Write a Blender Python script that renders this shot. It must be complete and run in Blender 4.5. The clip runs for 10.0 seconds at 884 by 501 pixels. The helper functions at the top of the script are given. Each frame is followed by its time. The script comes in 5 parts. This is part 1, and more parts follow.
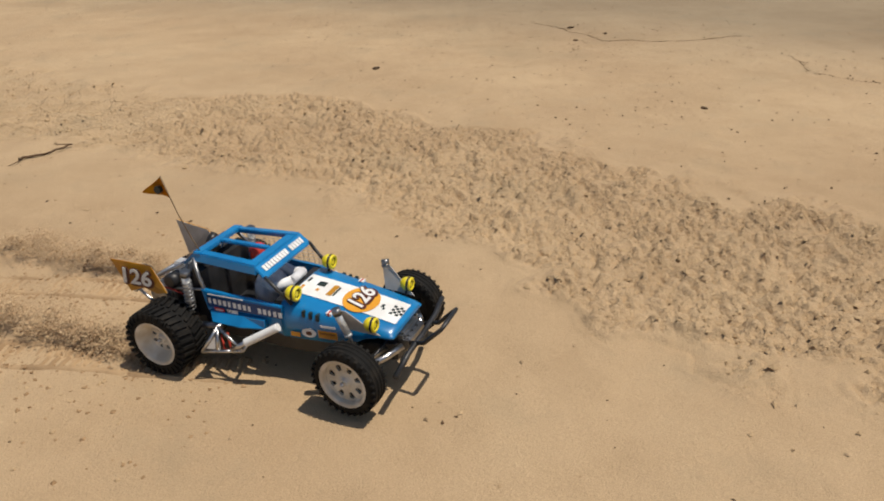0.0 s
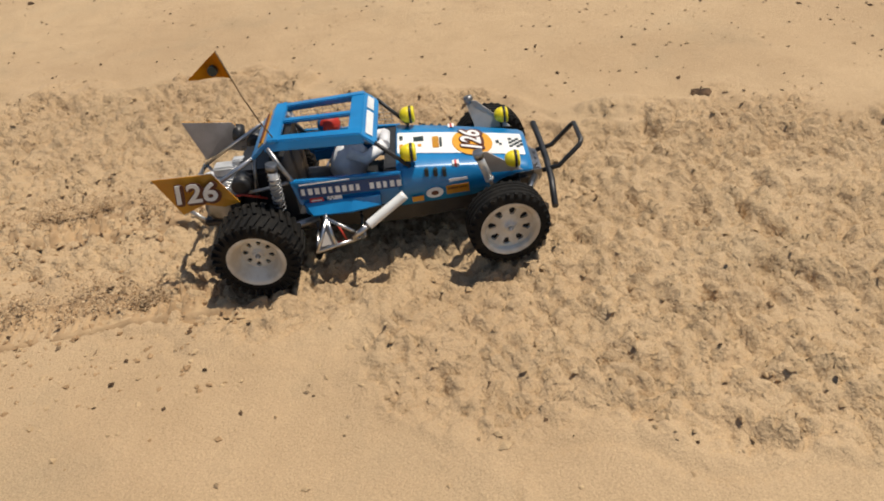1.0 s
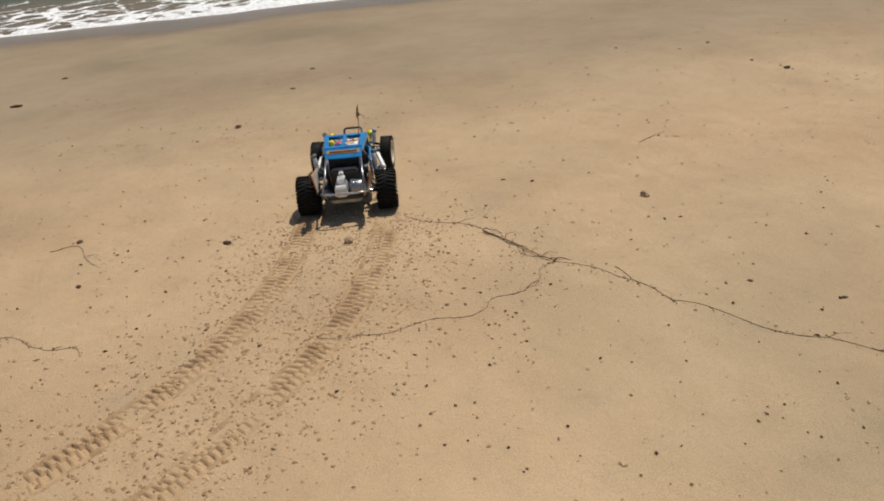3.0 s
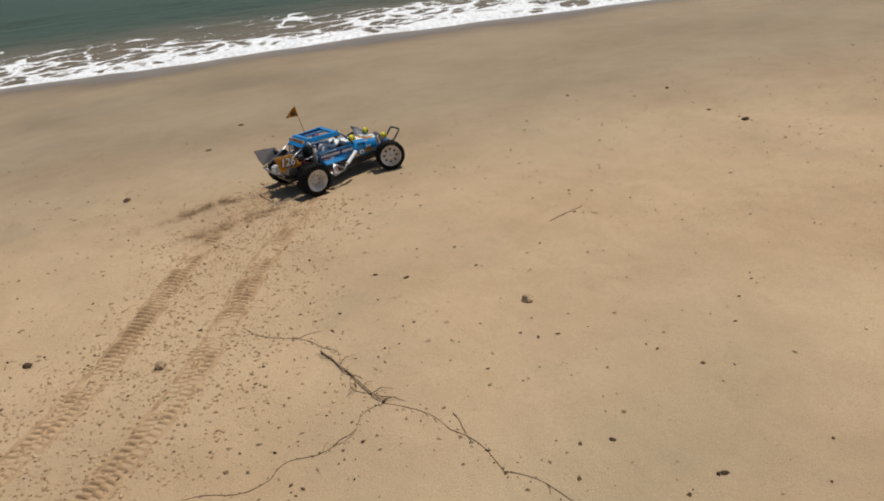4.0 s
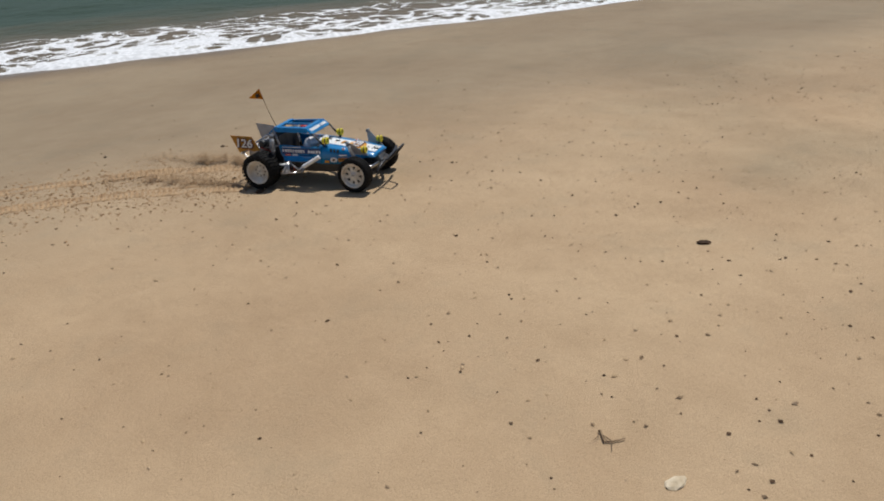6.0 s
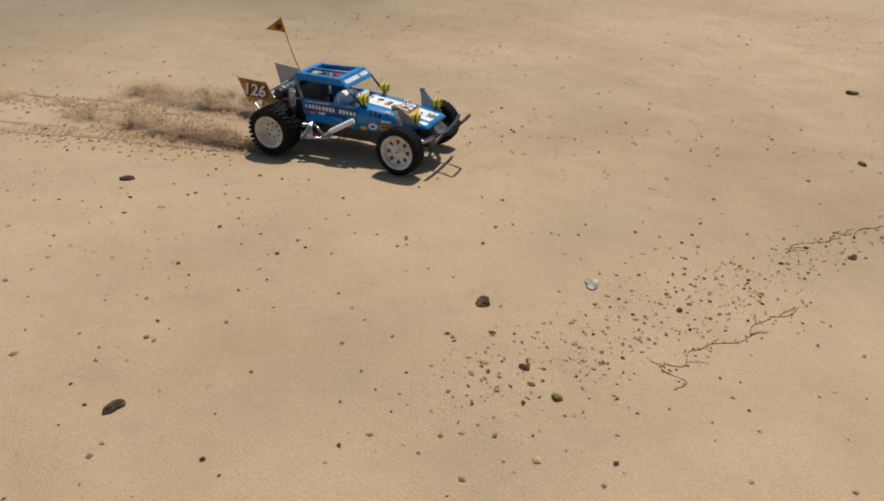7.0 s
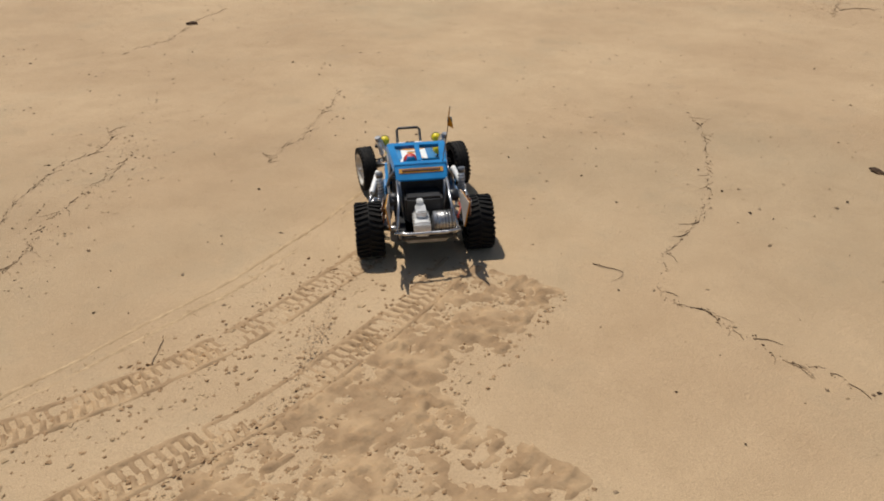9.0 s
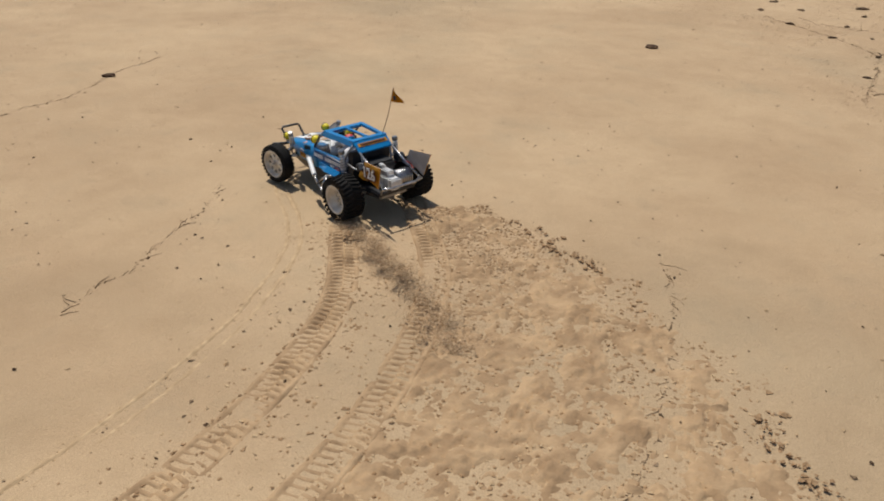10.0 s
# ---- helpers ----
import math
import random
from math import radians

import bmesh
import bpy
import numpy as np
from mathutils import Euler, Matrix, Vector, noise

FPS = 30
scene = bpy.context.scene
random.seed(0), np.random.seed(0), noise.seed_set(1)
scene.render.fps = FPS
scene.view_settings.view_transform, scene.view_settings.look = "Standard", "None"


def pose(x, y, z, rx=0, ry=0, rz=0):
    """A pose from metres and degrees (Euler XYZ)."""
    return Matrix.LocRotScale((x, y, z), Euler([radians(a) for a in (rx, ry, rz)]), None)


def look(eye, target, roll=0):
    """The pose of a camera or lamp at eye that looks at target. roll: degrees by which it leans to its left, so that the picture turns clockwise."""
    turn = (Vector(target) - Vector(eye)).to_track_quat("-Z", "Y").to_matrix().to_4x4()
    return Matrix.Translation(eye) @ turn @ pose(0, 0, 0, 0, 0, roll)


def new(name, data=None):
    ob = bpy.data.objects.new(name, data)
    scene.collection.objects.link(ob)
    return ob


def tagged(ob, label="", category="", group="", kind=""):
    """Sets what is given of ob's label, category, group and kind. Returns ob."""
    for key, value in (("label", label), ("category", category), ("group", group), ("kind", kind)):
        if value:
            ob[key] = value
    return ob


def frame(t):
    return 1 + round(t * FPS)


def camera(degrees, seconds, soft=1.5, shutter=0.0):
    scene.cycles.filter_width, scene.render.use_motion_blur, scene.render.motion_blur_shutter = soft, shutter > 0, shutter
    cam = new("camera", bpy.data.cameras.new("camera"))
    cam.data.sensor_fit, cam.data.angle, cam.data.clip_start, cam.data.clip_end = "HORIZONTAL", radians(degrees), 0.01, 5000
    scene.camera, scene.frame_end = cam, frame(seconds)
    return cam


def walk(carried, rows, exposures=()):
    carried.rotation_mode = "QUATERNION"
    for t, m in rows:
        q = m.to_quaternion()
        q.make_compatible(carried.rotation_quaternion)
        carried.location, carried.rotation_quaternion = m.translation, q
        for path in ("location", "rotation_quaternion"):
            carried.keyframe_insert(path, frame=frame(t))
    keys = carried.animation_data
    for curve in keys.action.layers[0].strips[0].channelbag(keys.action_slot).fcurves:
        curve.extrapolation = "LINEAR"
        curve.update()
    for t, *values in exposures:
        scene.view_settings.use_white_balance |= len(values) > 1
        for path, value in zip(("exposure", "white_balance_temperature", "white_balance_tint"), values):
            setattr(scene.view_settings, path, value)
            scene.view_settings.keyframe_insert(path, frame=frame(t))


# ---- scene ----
FOV = 63.91
SECONDS = 10.0
EXPOSURES = [(0, 0.09, 6720, 10), (0.6, 0.20, 6850, 10), (1, 0.31, 6850, 10), (1.5, 0.30, 6850, 10), (2, 0.40, 6700, 10), (2.3, 0.32, 6650, 10), (3.4, 0.04, 6500, 10), (5, 0.04, 6183, 10), (5.6, 0.00, 6103, 10), (6.2, -0.03, 6081, 10), (7.3, 0.14, 6250, 10), (7.6, 0.18, 6350, 10), (8, 0.18, 6500, 10), (8.2, 0.20, 6493, 10), (8.5, 0.14, 6483, 10), (9.1, 0.10, 6463, 10), (10, 0.10, 6350, 10)]


def aim(x, y, z, yaw, down, roll):
    """Camera pose: yaw from +y, degrees below level, roll."""
    return pose(x, y, z, 90 - down, 0, yaw) @ pose(0, 0, 0, 0, 0, roll)


cam = camera(FOV, SECONDS, soft=1.9)
walk(cam, [
    (0, aim(-0.000, -0.000, 0.519, -0.00, 26.82, -1.85)),
    (0.1, aim(0.058, -0.000, 0.509, -2.1, 26.70, -1.92)),
    (0.2, aim(0.116, -0.001, 0.499, -4.2, 26.70, -2.00)),
    (0.3, aim(0.174, -0.001, 0.489, -6.5, 27.60, -2.08)),
    (0.5, aim(0.291, -0.002, 0.470, -12.01, 30.72, -2.22)),
    (0.6, aim(0.362, -0.037, 0.464, -14.23, 32.09, -3.79)),
    (0.8, aim(0.499, -0.105, 0.466, -20.60, 36.38, -5.94)),
    (0.9, aim(0.564, -0.141, 0.465, -25.06, 37.11, -6.77)),
    (1, aim(0.631, -0.182, 0.462, -28.77, 37.54, -7.49)),
    (1.1, aim(0.690, -0.223, 0.463, -32.56, 37.19, -8.09)),
    (1.2, aim(0.759, -0.272, 0.460, -37.39, 37.00, -8.49)),
    (1.3, aim(0.823, -0.314, 0.481, -41.21, 37.16, -8.17)),
    (1.4, aim(0.884, -0.355, 0.496, -45.09, 36.12, -8.30)),
    (1.5, aim(0.939, -0.388, 0.502, -47.17, 35.20, -8.63)),
    (1.6, aim(0.997, -0.416, 0.507, -49.98, 34.08, -8.92)),
    (1.7, aim(1.065, -0.426, 0.501, -51.04, 33.60, -9.49)),
    (2, aim(1.225, -0.502, 0.560, -53.22, 31.31, -7.08)),
    (2.2, aim(1.348, -0.530, 0.571, -54.22, 30.73, -6.46)),
    (3.3, aim(1.771, -0.594, 0.646, -44.31, 25.77, -3.76)),
    (3.5, aim(1.859, -0.602, 0.648, -43.00, 25.55, -3.52)),
    (4, aim(2.121, -0.647, 0.639, -45.35, 24.84, -6.60)),
    (4.5, aim(2.343, -0.670, 0.636, -48.94, 22.96, -6.27)),
    (5, aim(2.577, -0.751, 0.610, -51.98, 22.42, -3.29)),
    (5.5, aim(2.820, -0.899, 0.589, -55.04, 23.41, -5.14)),
    (6, aim(3.041, -1.074, 0.564, -60.57, 24.45, -3.86)),
    (6.2, aim(3.124, -1.158, 0.562, -62.03, 25.16, -2.98)),
    (7.3, aim(3.450, -1.923, 0.467, -86.07, 28.02, 1.90)),
    (7.5, aim(3.494, -2.066, 0.469, -92.92, 26.77, 0.45)),
    (7.7, aim(3.534, -2.203, 0.473, -98.85, 26.87, -0.92)),
    (8, aim(3.592, -2.451, 0.453, -113.87, 28.26, 0.54)),
    (8.2, aim(3.583, -2.609, 0.531, -118.13, 30.13, -2.18)),
    (8.3, aim(3.576, -2.764, 0.571, -119.02, 31.81, -0.30)),
    (8.5, aim(3.564, -2.940, 0.574, -123.58, 33.02, -1.66)),
    (8.6, aim(3.552, -3.010, 0.555, -126.66, 32.23, -1.40)),
    (8.9, aim(3.559, -3.238, 0.599, -133.26, 29.82, 0.23)),
    (9, aim(3.573, -3.287, 0.570, -134.35, 29.50, -1.47)),
    (9.5, aim(3.658, -3.593, 0.588, -134.80, 28.23, -1.59)),
    (10, aim(3.766, -3.833, 0.598, -132.42, 27.68, 0.62)),
], exposures=EXPOSURES)
# the buggy's line over the sand: seconds, place of the rear axle, heading
CAR = [
    (0, -0.309, 0.818, -22.6),
    (0.5, 0.215, 0.737, -32.2),
    (0.6, 0.338, 0.695, -33.7),
    (0.8, 0.571, 0.595, -33.9),
    (1, 0.797, 0.498, -30.4),
    (1.3, 1.108, 0.352, -13.6),
    (1.5, 1.318, 0.286, -2.6),
    (1.7, 1.526, 0.230, 10.0),
    (2, 1.831, 0.208, 26.4),
    (2.2, 2.032, 0.234, 35.5),
    (3.5, 2.926, 0.798, 26.3),
    (4, 3.219, 0.964, -8.9),
    (4.5, 3.541, 0.991, -37.0),
    (5, 3.882, 0.850, -58.6),
    (5.5, 4.177, 0.559, -72.6),
    (6, 4.400, 0.160, -79.6),
    (6.2, 4.481, -0.025, -82.6),
    (7.3, 4.591, -1.562, -103.5),
    (7.5, 4.561, -1.861, -107.3),
    (7.7, 4.531, -2.167, -109.4),
    (8, 4.437, -2.656, -107.4),
    (8.2, 4.348, -2.865, -94.8),
    (8.3, 4.322, -3.058, -86.7),
    (8.5, 4.288, -3.361, -71.6),
    (8.6, 4.271, -3.493, -63.9),
    (9, 4.321, -3.979, -38.6),
    (9.5, 4.540, -4.409, -19.2),
    (10, 4.843, -4.641, -0.8),
]

# ---- world, sun ----
SUN_AZ, SUN_EL = -8.0, 69.0
world = bpy.data.worlds.new("sky")
world.use_nodes = True
scene.world = world
wn = world.node_tree
sky = wn.nodes.new("ShaderNodeTexSky")
sky.sky_type = "NISHITA"
sky.sun_disc = False
sky.sun_elevation = radians(SUN_EL)
sky.sun_rotation = radians(90 - SUN_AZ)
wn.links.new(sky.outputs[0], wn.nodes["Background"].inputs[0])
wn.nodes["Background"].inputs[1].default_value = 0.072
sun_data = bpy.data.lights.new("sun", "SUN")
sun_data.energy, sun_data.angle, sun_data.color = 3.7, radians(0.6), (1.0, 0.94, 0.84)
sun = new("sun", sun_data)
sun_way = Vector((math.cos(radians(SUN_AZ)) * math.cos(radians(SUN_EL)), math.sin(radians(SUN_AZ)) * math.cos(radians(SUN_EL)), math.sin(radians(SUN_EL))))
sun.matrix_world = look(sun_way * 20, (0, 0, 0))


# ---- materials ----
def material(name, col, rough=0.5, metal=0.0, col2=None, scale=60.0, bump=0.0, bump_scale=200.0, coat=0.0, mix=(0.4, 0.62)):
    m = bpy.data.materials.new(name)
    m.use_nodes = True
    nt = m.node_tree
    b = nt.nodes["Principled BSDF"]
    b.inputs["Roughness"].default_value = rough
    b.inputs["Metallic"].default_value = metal
    b.inputs["Coat Weight"].default_value = coat
    if rough >= 0.72:
        b.inputs["Specular IOR Level"].default_value = 0.15
    b.inputs["Coat Roughness"].default_value = 0.08
    tc = nt.nodes.new("ShaderNodeTexCoord")
    n = nt.nodes.new("ShaderNodeTexNoise")
    n.inputs["Scale"].default_value, n.inputs["Detail"].default_value = scale, 5
    nt.links.new(tc.outputs["Object"], n.inputs["Vector"])
    ramp = nt.nodes.new("ShaderNodeValToRGB")
    ramp.color_ramp.elements[0].position, ramp.color_ramp.elements[1].position = mix
    ramp.color_ramp.elements[0].color = (*(col2 or [c * 0.8 for c in col]), 1)
    ramp.color_ramp.elements[1].color = (*col, 1)
    nt.links.new(n.outputs["Fac"], ramp.inputs[0])
    nt.links.new(ramp.outputs[0], b.inputs["Base Color"])
    mr = nt.nodes.new("ShaderNodeMapRange")
    mr.inputs["To Min"].default_value, mr.inputs["To Max"].default_value = max(rough - 0.08, 0.03), min(rough + 0.1, 1)
    nt.links.new(n.outputs["Fac"], mr.inputs["Value"])
    nt.links.new(mr.outputs[0], b.inputs["Roughness"])
    if bump:
        n2 = nt.nodes.new("ShaderNodeTexNoise")
        n2.inputs["Scale"].default_value, n2.inputs["Detail"].default_value = bump_scale, 4
        nt.links.new(tc.outputs["Object"], n2.inputs["Vector"])
        bp = nt.nodes.new("ShaderNodeBump")
        bp.inputs["Strength"].default_value, bp.inputs["Distance"].default_value = bump, 0.002
        nt.links.new(n2.outputs["Fac"], bp.inputs["Height"])
        nt.links.new(bp.outputs[0], b.inputs["Normal"])
    return m


SEA_N = Vector((0.575, 0.818, 0.0))
SAND_A, SAND_B = (0.52, 0.375, 0.225), (0.45, 0.315, 0.185)


def sand_material():
    """Dry to damp sand: grain, soft tan stains, and a smooth wet strip beside the sea."""
    m = bpy.data.materials.new("beach_sand")
    m.use_nodes = True
    nt = m.node_tree
    L, N = nt.links.new, nt.nodes.new
    b = nt.nodes["Principled BSDF"]
    tc = N("ShaderNodeTexCoord")

    def noise_of(scale, detail=5, rough=0.55):
        n = N("ShaderNodeTexNoise")
        n.inputs["Scale"].default_value, n.inputs["Detail"].default_value, n.inputs["Roughness"].default_value = scale, detail, rough
        L(tc.outputs["Object"], n.inputs["Vector"])
        return n.outputs["Fac"]

    def ramp_of(fac, p0, p1, c0, c1):
        r = N("ShaderNodeValToRGB")
        e = r.color_ramp.elements
        e[0].position, e[1].position, e[0].color, e[1].color = p0, p1, (*c0, 1), (*c1, 1)
        L(fac, r.inputs[0])
        return r.outputs[0]

    def mixed(kind, fac, a, bb):
        x = N("ShaderNodeMix")
        x.data_type, x.blend_type = "RGBA", kind
        if isinstance(fac, float):
            x.inputs["Factor"].default_value = fac
        else:
            L(fac, x.inputs["Factor"])
        L(a, x.inputs["A"])
        L(bb, x.inputs["B"])
        return x.outputs["Result"]

    big = ramp_of(noise_of(1.3, 4), 0.36, 0.62, SAND_B, SAND_A)
    mid = ramp_of(noise_of(9, 6, 0.6), 0.3, 0.6, (0.88, 0.865, 0.845), (1.0, 1.0, 1.0))
    stain = ramp_of(noise_of(0.55, 5, 0.6), 0.54, 0.74, (1.0, 1.0, 1.0), (0.80, 0.84, 0.86))
    grain = ramp_of(noise_of(700, 3, 0.7), 0.32, 0.68, (0.74, 0.72, 0.70), (1.1, 1.1, 1.1))
    grit = ramp_of(noise_of(160, 4, 0.8), 0.27, 0.33, (0.45, 0.38, 0.32), (1.0, 1.0, 1.0))
    col = mixed("MULTIPLY", 0.8, big, mid)
    col = mixed("MULTIPLY", 0.8, col, grain)
    col = mixed("MULTIPLY", 0.6, col, grit)
    col = mixed("MULTIPLY", 1.0, col, stain)
    smudge = ramp_of(noise_of(4.5, 6, 0.68), 0.53, 0.70, (1.0, 1.0, 1.0), (0.84, 0.86, 0.87))
    col = mixed("MULTIPLY", 1.0, col, smudge)
    # damp sand towards the sea
    dot = N("ShaderNodeVectorMath")
    dot.operation = "DOT_PRODUCT"
    L(tc.outputs["Object"], dot.inputs[0])
    dot.inputs[1].default_value = SEA_N
    wob = N("ShaderNodeMath")
    wob.operation = "MULTIPLY_ADD"
    L(noise_of(0.9, 4), wob.inputs[0])
    wob.inputs[1].default_value = 0.9
    L(dot.outputs["Value"], wob.inputs[2])

    def span(a, c):
        r = N("ShaderNodeMapRange")
        r.interpolation_type = "SMOOTHSTEP"
        r.inputs["From Min"].default_value, r.inputs["From Max"].default_value = a, c
        L(wob.outputs[0], r.inputs["Value"])
        return r.outputs[0]

    damp, wet = span(2.4, 4.0), span(5.35, 5.85)
    d1 = N("ShaderNodeRGB")
    d1.outputs[0].default_value = (0.60, 0.64, 0.68, 1)
    d2 = N("ShaderNodeRGB")
    d2.outputs[0].default_value = (0.62, 0.60, 0.57, 1)
    dampcol = mixed("MULTIPLY", 1.0, col, d1.outputs[0])
    col = mixed("MIX", damp, col, dampcol)
    wetcol = mixed("MULTIPLY", 1.0, col, d2.outputs[0])
    col = mixed("MIX", wet, col, wetcol)
    L(col, b.inputs["Base Color"])
    ro = N("ShaderNodeMapRange")
    ro.inputs["To Min"].default_value, ro.inputs["To Max"].default_value = 0.95, 0.32
    L(wet, ro.inputs["Value"])
    L(ro.outputs[0], b.inputs["Roughness"])
    b.inputs["Specular IOR Level"].default_value = 0.25
    dry = N("ShaderNodeMapRange")
    dry.inputs["To Min"].default_value, dry.inputs["To Max"].default_value = 0.58, 0.08
    L(damp, dry.inputs["Value"])
    add = N("ShaderNodeMath")
    add.operation = "ADD"
    dents = N("ShaderNodeMath")
    dents.operation = "MULTIPLY_ADD"
    L(noise_of(19, 4, 0.55), dents.inputs[0])
    dents.inputs[1].default_value = 2.0
    L(noise_of(55, 6, 0.7), dents.inputs[2])
    L(dents.outputs[0], add.inputs[0])
    L(noise_of(400, 3, 0.7), add.inputs[1])
    bp = N("ShaderNodeBump")
    bp.inputs["Distance"].default_value = 0.004
    L(dry.outputs[0], bp.inputs["Strength"])
    L(add.outputs[0], bp.inputs["Height"])
    # small lumps where old wheels churned the sand
    attr = N("ShaderNodeAttribute")
    attr.attribute_name = "churned"
    lumps = N("ShaderNodeMath")
    lumps.operation = "MULTIPLY"
    L(noise_of(130, 3, 0.5), lumps.inputs[0])
    L(attr.outputs["Fac"], lumps.inputs[1])
    bp2 = N("ShaderNodeBump")
    bp2.inputs["Distance"].default_value, bp2.inputs["Strength"].default_value = 0.005, 1.0
    L(lumps.outputs[0], bp2.inputs["Height"])
    L(bp.outputs[0], bp2.inputs["Normal"])
    L(bp2.outputs[0], b.inputs["Normal"])
    return m


M_SAND = sand_material()
# damp clods, colour darkened further to stand in for shading among the lumps
M_CLOD = material("shaded_damp_sand", (0.37, 0.24, 0.13), 0.95, 0, (0.27, 0.17, 0.09), 90, 0.6, 300)
M_CRUMB = material("dry_sand_crumbs", (0.49, 0.35, 0.205), 0.95, 0, (0.38, 0.265, 0.15), 60, 0.6, 300)
M_LOOSE = material("flying_dry_sand", (0.54, 0.39, 0.235), 0.95, 0, (0.45, 0.315, 0.185), 90)
M_TURNED = material("turned_up_sand", (0.41, 0.28, 0.158), 0.95, 0, (0.29, 0.19, 0.105), 22, 0.8, 180)
M_DARK = material("dark_driftwood", (0.13, 0.078, 0.045), 0.9, 0, (0.045, 0.028, 0.017), 40, 0.5, 150)
M_TWIG = material("dry_twig", (0.30, 0.21, 0.125), 0.9, 0, (0.15, 0.10, 0.06), 60, 0.6, 250)
M_STONE = material("pebble_stone", (0.44, 0.32, 0.20), 0.85, 0, (0.25, 0.17, 0.10), 50, 0.5, 120)
M_SHELL = material("broken_shell", (0.52, 0.46, 0.37), 0.6, 0, (0.20, 0.165, 0.13), 70, 0.4, 200)
M_CREAM = material("cream_chip", (0.66, 0.56, 0.40), 0.75, 0, (0.48, 0.38, 0.25), 60, 0.5, 150)
M_WEED = material("yellow_weed", (0.30, 0.26, 0.03), 0.8, 0, (0.14, 0.11, 0.02), 50)
M_BLUE = material("blue_paint", (0.002, 0.190, 0.45), 0.30, 0, (0.002, 0.150, 0.37), 25, 0.05, 300, 0.22)
M_WHITE = material("white_decal", (0.80, 0.80, 0.78), 0.4, 0, (0.70, 0.69, 0.66), 40)
M_ORANGE = material("orange_decal", (0.72, 0.33, 0.02), 0.45, 0, (0.62, 0.27, 0.02), 30)
M_GOLD = material("gold_plate", (0.50, 0.23, 0.010), 0.42, 0, (0.40, 0.165, 0.008), 25)
M_BROWN = material("brown_print", (0.10, 0.025, 0.012), 0.5)
M_RED = material("red_print", (0.55, 0.04, 0.03), 0.45)
M_INK = material("dark_print", (0.015, 0.03, 0.03), 0.5)
M_NAVY = material("navy_print", (0.004, 0.045, 0.16), 0.35)
M_YELLOW = material("yellow_plastic", (0.80, 0.66, 0.02), 0.38, 0, (0.72, 0.58, 0.015), 30)
M_BLACK = material("black_plastic", (0.022, 0.022, 0.024), 0.45, 0, (0.012, 0.012, 0.013), 60, 0.15, 300)
M_RUBBER = material("tyre_rubber", (0.010, 0.0095, 0.009), 0.72, 0, (0.020, 0.017, 0.014), 70, 0.4, 300, 0, (0.35, 0.5))
M_RIM = material("cream_wheel", (0.66, 0.63, 0.56), 0.42, 0, (0.48, 0.42, 0.33), 45, 0.1, 200)
M_STEEL = material("bright_metal", (0.62, 0.61, 0.60), 0.28, 1.0, (0.42, 0.41, 0.40), 50, 0.15, 200)
M_ALLOY = material("cast_alloy", (0.78, 0.78, 0.77), 0.38, 0.45, (0.55, 0.55, 0.54), 50, 0.15, 200)
M_DULL = material("dull_metal", (0.36, 0.36, 0.37), 0.42, 1.0, (0.22, 0.22, 0.22), 40, 0.2, 200)
M_GREY = material("grey_plate_back", (0.46, 0.42, 0.38), 0.5, 0, (0.36, 0.32, 0.28), 40)
M_SUIT = material("white_figure", (0.80, 0.80, 0.80), 0.5, 0, (0.62, 0.62, 0.64), 60)
M_LENS = material("lamp_glass", (0.05, 0.05, 0.045), 0.12, 0, (0.09, 0.08, 0.05), 60)
M_WIRE = material("red_wire", (0.45, 0.04, 0.02), 0.5)
M_FLAG = material("orange_flag", (0.55, 0.26, 0.01), 0.75, 0, (0.42, 0.18, 0.008), 60)


# ---- mesh helpers ----
def ring_frame(p, q):
    d = (Vector(q) - Vector(p)).normalized()
    a = d.orthogonal().normalized()
    return d, a, d.cross(a)


def add_tube(bm, pts, r, sides=8, mi=0, taper=None):
    """A round rod through the points."""
    pts = [Vector(p) for p in pts]
    rings = []
    a = None
    for i, p in enumerate(pts):
        d = (pts[min(i + 1, len(pts) - 1)] - pts[max(i - 1, 0)]).normalized()
        a = d.orthogonal().normalized() if a is None else (a - d * a.dot(d)).normalized()
        b = d.cross(a)
        rr = r if taper is None else r * (1 + (taper - 1) * i / max(len(pts) - 1, 1))
        rings.append([bm.verts.new(p + (a * math.cos(k * math.tau / sides) + b * math.sin(k * math.tau / sides)) * rr) for k in range(sides)])
    for u, v in zip(rings, rings[1:]):
        for k in range(sides):
            f = bm.faces.new((u[k], u[(k + 1) % sides], v[(k + 1) % sides], v[k]))
            f.smooth, f.material_index = True, mi
    for cap in (rings[0][::-1], rings[-1]):
        bm.faces.new(cap).material_index = mi


def add_box(bm, lo, hi, mi=0, bevel=0.0):
    vs = [bm.verts.new((x, y, z)) for x in (lo[0], hi[0]) for y in (lo[1], hi[1]) for z in (lo[2], hi[2])]
    fs = [bm.faces.new([vs[i] for i in q]) for q in ((0, 1, 3, 2), (4, 6, 7, 5), (0, 4, 5, 1), (2, 3, 7, 6), (0, 2, 6, 4), (1, 5, 7, 3))]
    for f in fs:
        f.material_index = mi
    if bevel:
        bmesh.ops.bevel(bm, geom=list({e for f in fs for e in f.edges}), offset=bevel, segments=2, affect="EDGES")


def add_prism(bm, outline, way, mi=0):
    """A flat plate: the outline, thickened along way."""
    a = [bm.verts.new(Vector(p)) for p in outline]
    b = [bm.verts.new(Vector(p) + Vector(way)) for p in outline]
    n = len(a)
    fs = [bm.faces.new(a[::-1]), bm.faces.new(b)]
    fs += [bm.faces.new((a[i], a[(i + 1) % n], b[(i + 1) % n], b[i])) for i in range(n)]
    for f in fs:
        f.material_index = mi
    return fs


